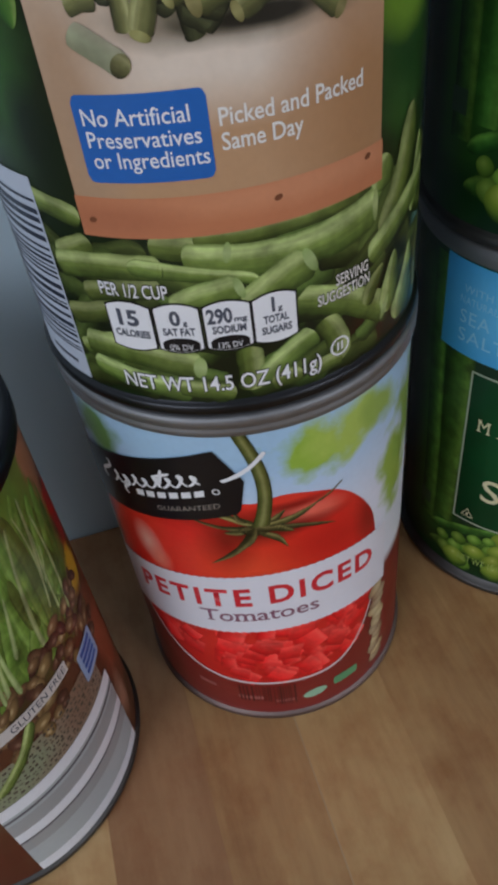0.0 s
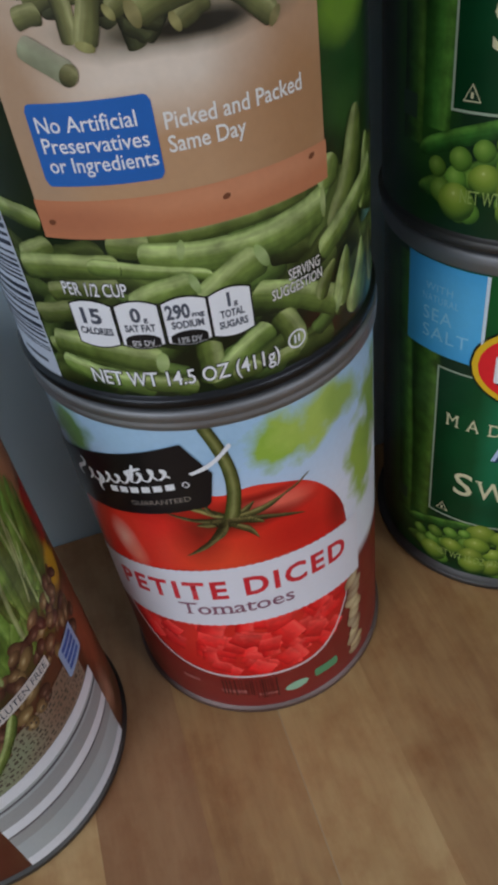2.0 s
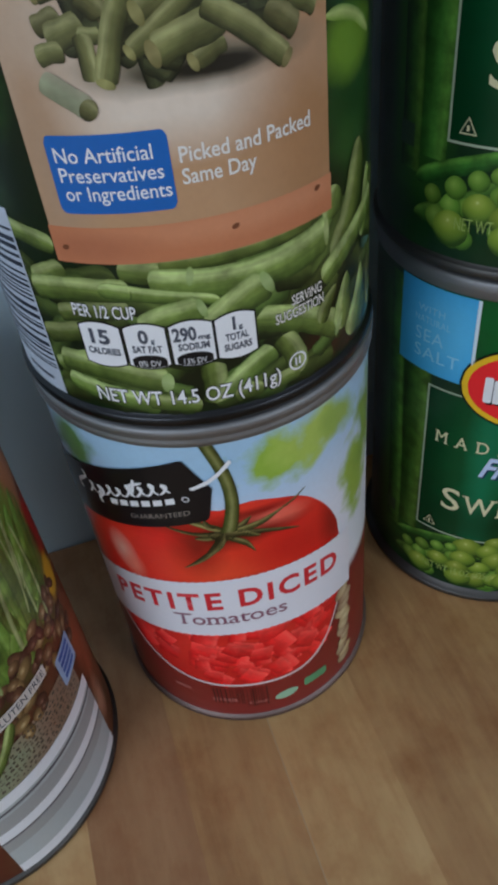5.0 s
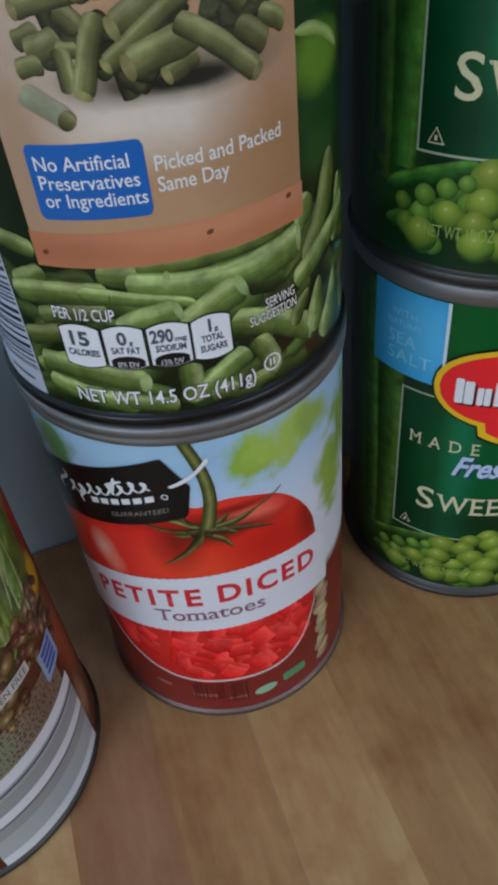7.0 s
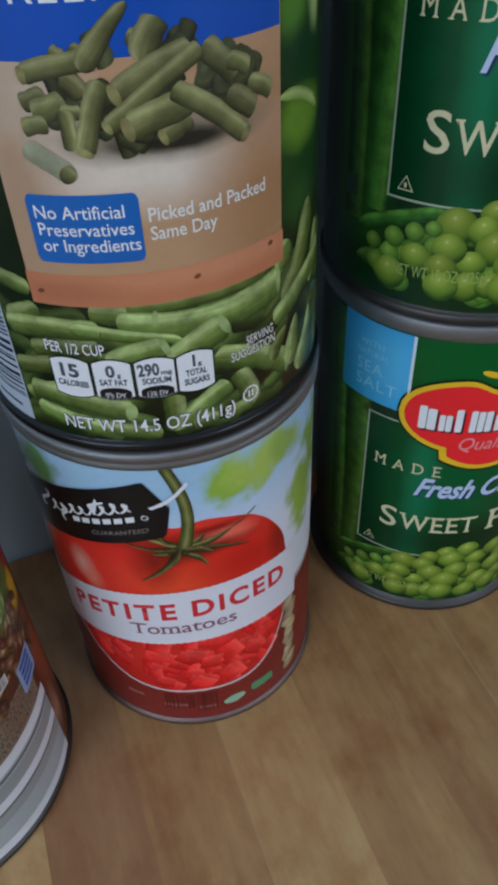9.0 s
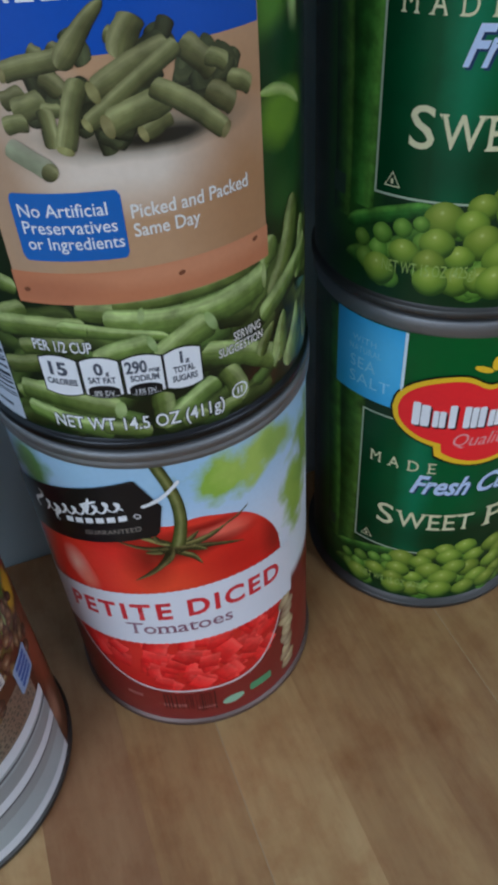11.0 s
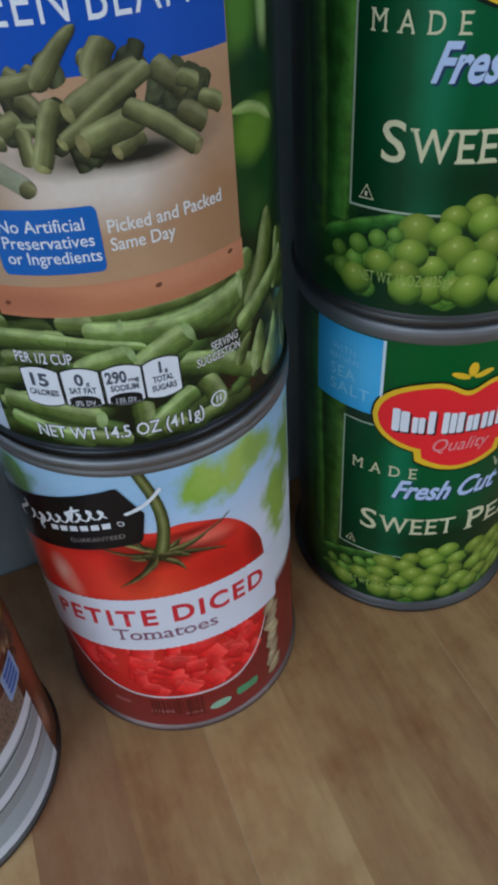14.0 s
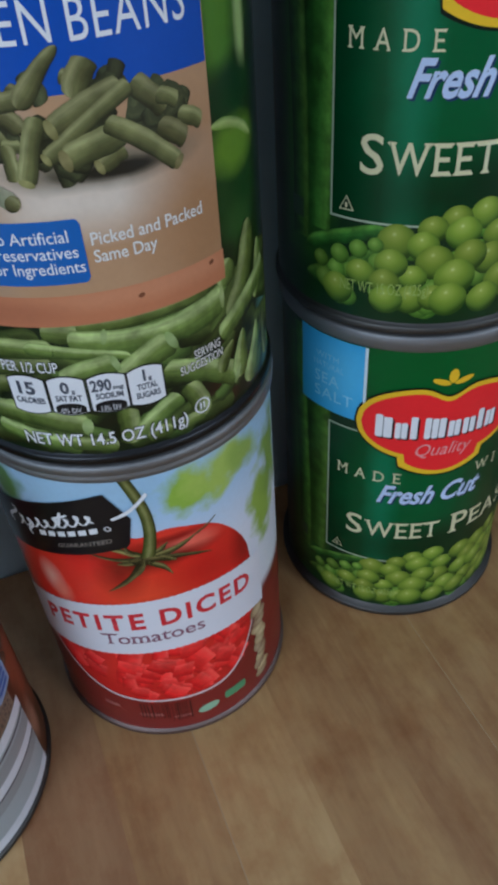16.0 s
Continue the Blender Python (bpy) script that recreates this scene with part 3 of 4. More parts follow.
    for a0, z0, a1, z1, w, bow in ((-8.2, 72.6, -6.6, 71.6, 2.2, 0), (-5.4, 73.0, -4.2, 71.8, 2.0, 0), (2.0, 73.8, 4.2, 72.8, 2.2, 0), (3.4, 70.4, 6.2, 75.6, 4.0, 0.2),
                                   (12.2, 71.4, 17.2, 66.4, 3.6, 0.3), (16.0, 68.9, 19.6, 67.0, 2.6, 0.2), (19.4, 65.2, 24.0, 62.8, 2.9, 0.3), (15.6, 64.4, 20.6, 61.2, 3.6, 0.1)):
        s(a0, z0, a1, z1, w, bow, 14, knob=0.035)
    for a0, z0, a1, z1, w, bow in ((-13.6, 65.8, -9.8, 67.0, 2.8, 0.1), (-12.2, 64.4, -7.2, 65.8, 3.6, 0.2), (-14.2, 62.6, -10.4, 63.2, 2.6, 0.1), (-8.2, 64.9, -5.4, 64.6, 2.0, 0),
                                   (-7.9, 65.0, -7.5, 59.4, 2.4, 0.2), (-7.4, 69.2, -4.6, 67.0, 3.0, 0.1), (-12.6, 69.6, -2.4, 71.4, 2.9, 0.3), (-5.9, 59.0, -2.1, 68.6, 3.0, 0.3),
                                   (5.4, 60.2, 9.8, 62.2, 3.0, 0.1), (-0.6, 66.6, 10.8, 71.2, 3.8, 0.4), (-2.2, 62.4, 11.9, 71.2, 2.6, 0.2), (0.6, 61.9, 10.0, 64.8, 4.2, 0.2), (7.4, 66.6, 18.6, 58.0, 3.2, 0.4)):
        s(a0, z0, a1, z1, w, bow, 14, knob=0.035)
        near_end = (a0, z0) if z0 < z1 else (a1, z1)
        ends.append((*near_end, w, math.degrees(math.atan2(z1 - z0, a1 - a0))))
    s(-4.6, 70.0, 2.5, 77.6, 3.6, 0.3, 5, 0.55, knob=0.03)
    pr.each("printed_cut_bean", COOKED, 6, parent=crate)
    for q, z, w, turn in ends[6:]:
        pr.disc(q, z, w * 0.2, w * 0.42, turn, 10)
    pr.each("printed_cut_end", across("printed_cooked_cut", [(0.0, rgb(116, 110, 66)), (0.5, rgb(150, 144, 94)), (1.0, rgb(128, 122, 76))], 0.15), 6.95, parent=crate)
    s(-14.6, 59.9, -8.6, 55.8, 3.2, 0.2, 14, knob=0.02)
    pr.done("printed_loose_bean", PALE_BEAN, 6, parent=crate)
    pr.disc(-8.9, 56.0, 1.2, 1.5, -35)
    pr.done("printed_bean_end", COOKED, 7, parent=crate)
    pr.rounded(-16.7, 0.6, 41.5, 52.8, 1.0)
    claim = pr.done("blue_box", BLUE, 5, "blue printed box with white words")
    pr.text("No Artificial", -15.6, -1.7, 49.0, 2.1, bold=0.006)
    pr.text("Preservatives", -15.5, -0.6, 46.2, 2.1, bold=0.006)
    pr.text("or Ingredients", -15.3, 0.1, 43.5, 2.1, bold=0.006)
    pr.done("lettering", WHITE, 6, parent=claim)
    pr.text("Picked and Packed", 1.8, 22.3, 47.9, 2.2, bold=0.014)
    pr.text("Same Day", 1.8, 12.7, 44.8, 2.2, bold=0.014)
    pr.done("lettering", SOFT_WHITE, 5, parent=crate)
    outlined(pr, "serving_lettering", ("SERVING", 17.0, 23.6, 19.7, 1.9), SOFT_WHITE, BLACK, 4, label)
    outlined(pr, "serving_lettering", ("SUGGESTION", 13.6, 24.0, 17.3, 1.9), SOFT_WHITE, BLACK, 4, label)
    outlined(pr, "portion_lettering", ("PER 1/2 CUP", -20.2, -9.0, 23.4, 2.3), WHITE, BLACK, 4, label)
    outlined(pr, "weight_lettering", ("NET WT 14.5 OZ (411g)", -20.0, 13.8, 5.4, 3.0), WHITE, BLACK, 4, label)
    # the four figures
    for k, (a, b) in enumerate(((-19.9, -12.6), (-11.9, -5.0), (-4.3, 2.7), (3.2, 9.9))):
        mid = (a + b) / 2
        dome = lambda q, m=mid, w=(b - a) / 2, g=0.0: 21.5 + 0.9 * (1 - ((q - m) / w) ** 2) + g
        foot = lambda q, m=mid, w=(b - a) / 2, g=0.0: 14.2 - 0.7 * (1 - ((q - m) / w) ** 2) - g
        pr.patch(a - 0.28, b + 0.28, lambda q: foot(max(a, min(b, q)), g=0.3), lambda q: dome(max(a, min(b, q)), g=0.3), nx=16)
        pr.done("figure_box", BLACK, 4, "white printed box with a nutrition figure", parent=label)
        pr.patch(a, b, foot, dome, nx=16)
        pr.done("figure_ground", WHITE, 5, parent=label)
        if k in (1, 2):
            pr.patch(a + 0.5, b - 0.5, lambda q: foot(q) + 0.1, lambda q: foot(q) + 0.15 + 2.6 * math.sqrt(max(0.0, 1 - ((q - mid) / (b - a) * 2.1) ** 2)), nx=16)
            pr.done("figure_arc", BLACK, 6, parent=label)
            pr.text(("", "0% DV", "13% DV")[k], mid - 1.9, mid + 1.9, 14.0, 1.1)
            pr.done("figure_small_lettering", WHITE, 7, parent=label)
    for words in (("15", -18.2, -14.6, 18.2, 2.8), ("CALORIES", -19.2, -13.2, 16.0, 1.3), ("0", -9.6, -7.9, 18.7, 2.5), ("g", -7.6, -6.9, 18.7, 0.9), ("SAT FAT", -11.0, -5.9, 16.8, 1.3),
                  ("290", -3.9, 0.0, 18.7, 2.5), ("mg", 0.2, 2.2, 18.7, 0.9), ("SODIUM", -3.3, 1.9, 16.8, 1.3), ("1", 6.05, 6.55, 19.2, 2.4), ("g", 7.0, 7.7, 19.2, 0.9),
                  ("TOTAL", 4.6, 8.6, 17.2, 1.3), ("SUGARS", 4.2, 9.0, 15.2, 1.3)):
        pr.text(*words, bold=0.036)
    pr.done("figure_lettering", GREY_INK, 6, parent=label)
    pr.ring(17.5, 8.0, 1.9, 0.4)
    pr.rounded(16.9, 17.3, 7.2, 8.9, 0.1)
    pr.rounded(17.7, 18.1, 7.2, 8.9, 0.1)
    pr.done("round_mark", WHITE, 4, parent=label)
    # barcode at the side of the label
    pr.patch(-56, -28.7, 3.4, 40.4, nx=24)
    code = pr.done("barcode_panel", ink("code_ground", rgb(186, 194, 208), 0.05), 3, "white printed barcode panel")
    rnd, z = random.Random(2), 9.0
    while z < 37.0:
        w = rnd.choice((0.3, 0.45, 0.6, 0.9))
        pr.patch(-56, -29.1, z, z + w, nx=24, ny=1)
        z += w + rnd.choice((0.35, 0.5, 0.8, 1.1))
    pr.each("barcode_bar", ink("code_ink", rgb(44, 50, 66)), 4, parent=code)
    pr.patch(-40, -31.5, 5.6, 6.4, nx=8, ny=1)
    pr.done("barcode_caption", GREY_INK, 4, parent=code)
    can.matrix_world = m
    return can


def arch(s):
    return -0.0043 * (s - 5) ** 2


def tomato_can(m):
    can = can_shell("diced_tomato_can", H, RB, RS, FOOT_TIN, TIN, 0.0009, 0.00035)
    tagged(can, "diced tomato tin with red and white label on the worktop", "can", "stacked tins")
    pr = Print(can, RB)
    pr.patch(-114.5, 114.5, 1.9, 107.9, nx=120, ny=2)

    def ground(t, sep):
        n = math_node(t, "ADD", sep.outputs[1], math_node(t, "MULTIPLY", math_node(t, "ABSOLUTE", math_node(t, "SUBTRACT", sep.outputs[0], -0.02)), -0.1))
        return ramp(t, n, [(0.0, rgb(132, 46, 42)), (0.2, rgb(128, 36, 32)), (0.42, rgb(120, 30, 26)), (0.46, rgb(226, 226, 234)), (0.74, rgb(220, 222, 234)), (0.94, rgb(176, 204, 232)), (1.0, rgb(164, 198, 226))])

    label = pr.done("label", spots("tomato_label_ground_with_shade", ground, [
        (12, 99, 8, 5.5, rgb(150, 182, 62), 0.7), (19, 101, 7, 6, rgb(172, 194, 90), 0.8), (28, 101, 5, 4, rgb(150, 176, 84), 1.0), (35, 78, 6, 12, rgb(150, 176, 66), 0.7), (42, 90, 6, 12, rgb(132, 160, 70), 0.9),
        # the full-height brown patch paints the label's left edge as shaded
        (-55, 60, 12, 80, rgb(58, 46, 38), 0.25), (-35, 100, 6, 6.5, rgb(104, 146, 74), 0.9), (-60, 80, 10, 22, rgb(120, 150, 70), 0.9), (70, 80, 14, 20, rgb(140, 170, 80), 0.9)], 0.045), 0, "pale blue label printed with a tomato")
    # the tomato
    def top(s):
        u = (s + 6) / (39.5 if s < -6 else 33.2)
        return 62.3 + 29.6 * max(0.0, 1 - abs(u) ** 2.2) ** 0.5 - 2.6 * math.exp(-((s + 2) / 5) ** 2) + 1.0 * math.exp(-((s - 17) / 5) ** 2)

    pr.patch(-43.6, 27.2, 55, top, nx=70, ny=14)
    fruit = pr.done("printed_tomato", spots("printed_tomato_skin", rgb(228, 38, 30), [
        (-26, 74, 9, 12, rgb(230, 56, 40), 1.4), (-3, 68, 12, 8, rgb(234, 74, 44), 1.4), (14, 72, 10, 6, rgb(204, 32, 24), 1.4), (4, 89, 10, 3, rgb(228, 58, 42), 1.4), (-20, 84, 7, 3, rgb(206, 34, 24), 1.4),
        (-27.8, 70.5, 2.4, 4.0, rgb(246, 178, 160), 1.8), (-25.4, 66, 2.0, 3.2, rgb(240, 130, 108), 1.8), (8.5, 83.4, 6, 2.4, rgb(240, 116, 98), 1.5), (14, 82, 6, 1.8, rgb(238, 104, 84), 1.5), (20, 80, 4, 5, rgb(216, 44, 32), 1.4),
        (-8, 77, 4, 6, rgb(146, 26, 16), 1.8), (6, 80.2, 8, 1.6, rgb(140, 22, 16), 1.4), (7, 86.6, 6, 1.0, rgb(150, 24, 18), 1.4), (-1.2, 81.8, 7, 4, rgb(84, 28, 14), 1.4), (-11, 84.6, 6, 2.0, rgb(168, 32, 20), 1.5), (25, 72, 3.5, 9, rgb(156, 18, 16), 1.2), (-43.5, 64, 3.0, 16, rgb(150, 26, 20), 1.2)], 0.006), 1, "red printed tomato", parent=label)
    s = pr.strip
    s(-1.5, 82.6, -11.6, 86.6, 2.6, -0.8, 2.0, 0.7)
    s(-2.0, 81.8, -14.0, 84.2, 1.8, 0.6, 2.0, 0.7)
    s(-1.5, 81.9, -11.8, 70.2, 2.8, 1.2, 2.0, 0.8)
    s(-1.7, 80.8, -5.8, 75.2, 2.6, 0.6, 2.0, 0.6)
    s(-0.8, 80.4, 4.6, 74.4, 2.4, 0.7, 2.0, 0.7)
    s(0.2, 81.2, 15.2, 76.8, 2.2, 0.9, 2.0, 0.8)
    s(1.0, 82.2, 11.8, 85.4, 2.6, -0.5, 2.0, 0.7)
    s(11.0, 85.2, 17.2, 88.2, 0.8, -0.3, 2.0, 0.6)
    s(-0.6, 81.8, 6.0, 79.0, 3.0, 0.6, 2.0, 0.6)
    s(-2.0, 82.0, -8.0, 80.6, 2.8, 0.4, 2.0, 0.6)
    s(-3.4, 83.6, -5.4, 87.0, 2.0, 0.4, 2.0, 0.6)
    s(1.0, 83.4, 4.6, 86.0, 2.0, -0.4, 2.0, 0.6)
    pr.disc(-1.6, 81.2, 3.0, 1.7)
    pr.done("printed_calyx", across("printed_calyx_leaf", [(0.0, rgb(40, 38, 18)), (0.45, rgb(76, 72, 36)), (0.75, rgb(134, 124, 76)), (1.0, rgb(70, 62, 32))], 0.5, patchy=0.9, streak=0.4), 2, parent=fruit)
    pr.grid(lambda a, b: (-2.6 + 4.6 * math.sin(2.1 * a) * (1 - 0.35 * a * a) + 2.7 * (b - 0.5) * (1 + 0.3 * a ** 4) - 0.5 * a ** 3, 108.6 - 26.4 * a), 24, 6)
    pr.done("printed_stem", across("printed_stem_skin", [(0.0, rgb(54, 62, 24)), (0.25, rgb(86, 94, 44)), (0.5, rgb(136, 138, 84)), (0.75, rgb(88, 92, 42)), (1.0, rgb(46, 50, 20))], 0.05), 3, parent=fruit)
    # white banderole with scalloped edges
    wave = lambda q: 0.28 * abs(math.sin(q * 1.6))
    pr.patch(-43.4, 31.0, lambda q: 44.4 + arch(q) * 0.8 - wave(q), lambda q: 66.0 + arch(q) + wave(q), nx=300)
    band = pr.done("banderole", ink("banderole_ink", rgb(226, 224, 232), 0.05), 4, "white printed banderole", parent=label)
    pr.text("PETITE", -35.0, -4.8, 55.4, 6.3, bold=0.03, space=1.26, arch=arch)
    pr.text("DICED", -0.8, 25.6, 55.6, 6.3, bold=0.03, space=1.2, arch=arch)
    pr.done("lettering", ink("title_red", rgb(212, 44, 54)), 5, parent=label)
    pr.text("Tomatoes", -17.8, 10.2, 49.2, 4.6, arch=arch, bold=0.008, serif=0.075)
    pr.done("small_lettering", ink("plum_ink", rgb(136, 88, 106)), 5, parent=label)
    # diced tomato under the banderole
    def rim(q):
        u = (q + 4) / 31.0
        return 19.0 + (14 * (-u) ** 3 if u < 0 else 24 * u ** 4.9)

    pr.patch(-40.6, 27.0, lambda q: min(rim(q), 46 + arch(q) * 0.8), lambda q: 46 + arch(q) * 0.8, nx=60, ny=6)
    pr.done("printed_dice_ground", spots("dice_ground", rgb(206, 32, 28), [(-4, 36, 26, 8, rgb(222, 46, 36), 1.2)], 0.01), 1, parent=label)
    rnd = random.Random(8)
    for k in range(75):
        cs, cz = rnd.uniform(-36, 25), rnd.uniform(20, 44)
        if cz < rim(cs) + 2.5 or cz > 44 + arch(cs) * 0.8:
            continue
        turn, size = radians(rnd.uniform(-60, 60)), rnd.uniform(2.9, 4.4)
        c = [(cs + size * rnd.uniform(0.85, 1.25) * math.cos(turn + k * math.pi / 2), cz + size * rnd.uniform(0.9, 1.35) * math.sin(turn + k * math.pi / 2)) for k in range(4)]
        pr.grid(lambda p, q, c=c: tuple((1 - q) * ((1 - p) * c[2][i] + p * c[3][i]) + q * ((1 - p) * c[1][i] + p * c[0][i]) for i in range(2)), 12, 10)
    pr.each("printed_cube", across("printed_diced_flesh", [(0.0, rgb(194, 16, 22)), (0.25, rgb(226, 32, 34)), (0.75, rgb(246, 62, 58)), (0.92, rgb(252, 84, 76)), (1.0, rgb(236, 46, 46))], 0.16, hue=0.0, patchy=0.45, streak=0.15), 2, parent=label)
    pr.grid(lambda a, b: (lambda q: (q, rim(q) + (b - 0.5) * (0.95 + 0.8 * abs((q + 4) / 31) ** 3)))(-40.4 + 67.6 * a), 120, 1)
    pr.done("white_rim_line", ink("rim_line_ink", rgb(216, 196, 196)), 3, parent=label)
    # side strip, barcode and marks at the foot
    for k in range(12):
        pr.disc(28.2 + 0.9 * math.sin(k * 2.1), 8.5 + 2.9 * k, 3.0, 2.3, 20 * k)
    pr.each("printed_beige_lump", radial("printed_beige", [(0.0, rgb(206, 188, 150)), (0.6, rgb(178, 152, 116)), (1.0, rgb(126, 84, 64))]), 3, parent=label)
    rnd, q = random.Random(5), -12.5
    while q < 3.0:
        w = rnd.choice((0.2, 0.3, 0.5))
        pr.patch(q, q + w, 7.2 if q > -4 else 9.0, 17.0, nx=1, ny=1)
        q += w + rnd.choice((0.3, 0.5, 0.8))
    pr.each("barcode_bar", ink("maroon_bars", rgb(86, 28, 26)), 2, parent=label)
    pr.patch(-13.0, -6.0, 10.2, 11.8, ny=1)
    pr.patch(-3.0, 2.6, 8.6, 9.8, ny=1)
    pr.patch(-24.0, -19.0, 13.0, 14.6, ny=1)
    pr.done("printed_small_line", ink("rose_ink", rgb(164, 92, 86)), 2, parent=label)
    pr.disc(7.6, 9.9, 3.4, 1.9, 12)
    pr.done("pale_leaf_mark", ink("mint_ink", rgb(150, 188, 158)), 2, parent=label)
    pr.rounded(13.0, 20.6, 9.6, 13.4, 0.8)
    pr.done("green_mark", ink("green_mark_ink", rgb(90, 150, 106)), 2, parent=label)
    # hang tag with plain shapes in place of the brand
    def tag_top(q):
        return 104.2 + 0.33 * (q + 7.3) if q < -7.3 else 104.2 - 1.65 * (q + 7.3)

    def tag_low(q):
        return 87.0 + 0.28 * (q + 3.9) if q < -3.9 else 87.0 + 5.8 * (q + 3.9)

    pr.patch(-44, -2.35, tag_low, tag_top, nx=60)
    pr.done("hang_tag", ink("tag_black", rgb(20, 17, 20)), 6, "black printed hang tag with white shapes", parent=label)

    def stroke(at, w, n=60):
        """One pen stroke along a curve, a little thicker in its middle."""
        def fn(a, b):
            (x0, y0), (x1, y1) = at(a - 0.002), at(a + 0.002)
            n = math.hypot(x1 - x0, y1 - y0) or 1.0
            k = (b - 0.5) * w * (0.7 + 0.6 * math.sin(math.pi * a))
            x, y = at(a)
            return x - (y1 - y0) / n * k, y + (x1 - x0) / n * k

        pr.grid(fn, n, 1)

    # pen waves along the tag, without letters
    base_line = lambda q: 86.2 + 0.36 * (q + 36.0)
    for k, (wide, tall) in enumerate(((2.9, 2.9), (2.6, 2.2), (3.0, 2.7), (2.7, 2.1), (2.6, 3.0), (2.8, 2.4), (2.6, 2.9), (2.4, 2.2))):
        q = -32.6 + 2.8 * k
        stroke(lambda u, q=q, wide=wide, tall=tall: (q + wide * u + 0.9 * math.sin(2 * math.pi * u), base_line(q + wide * u) + tall * (0.5 - 0.5 * math.cos(2 * math.pi * u + 0.5 * math.sin(2 * math.pi * u)))), 0.62, 30)
    stroke(lambda u: (-34.6 + 2.0 * math.sin(5.2 * u + 0.6) * (1 - 0.3 * u), base_line(-34.6) + 6.6 - 6.8 * u), 0.75)
    stroke(lambda u: (-28.4 + 0.9 * math.sin(6.0 * u), base_line(-28.4) + 2.6 - 5.6 * u), 0.7)
    stroke(lambda u: (-19.6 + 1.3 * u, base_line(-19.0) + 5.2 * u), 0.7)
    stroke(lambda u: (-20.6 + 4.0 * u, base_line(-20.6) + 3.2 + 2.0 * u), 0.6)
    pr.each("tag_stroke", WHITE, 7, parent=label)
    for k in range(6):
        q = -26.0 + 2.75 * k
        pr.grid(lambda a, b, q=q: (q + 2.0 * a, 87.2 + 0.3 * (q + 2.0 * a + 26.0) + 1.7 * b), 2, 1)
    pr.ring(-7.9, 93.4, 0.8, 0.25, 12)
    pr.each("tag_block", WHITE, 7, parent=label)
    pr.text("GUARANTEED", -21.4, -7.6, 84.9, 1.4, slope=0.28)
    pr.done("tag_lettering", ink("tag_grey", rgb(142, 132, 124)), 7, parent=label)
    s(-6.6, 96.2, 2.0, 103.0, 0.95, -0.8, 8)
    pr.done("printed_string", WHITE, 8, parent=label)
    can.matrix_world = m
    return can


PEA = radial("printed_pea", [(0.0, rgb(196, 204, 130)), (0.1, rgb(154, 170, 74)), (0.42, rgb(124, 148, 50)), (0.72, rgb(94, 121, 38)), (0.9, rgb(62, 90, 27)), (1.0, rgb(44, 72, 20))], cx=-0.15, cy=0.45, spread=0.14, hue=0.005)
SHADE_PEA = radial("printed_shaded_pea", [(0.0, rgb(140, 176, 78)), (0.5, rgb(100, 142, 50)), (1.0, rgb(52, 90, 26))], hue=0.005)


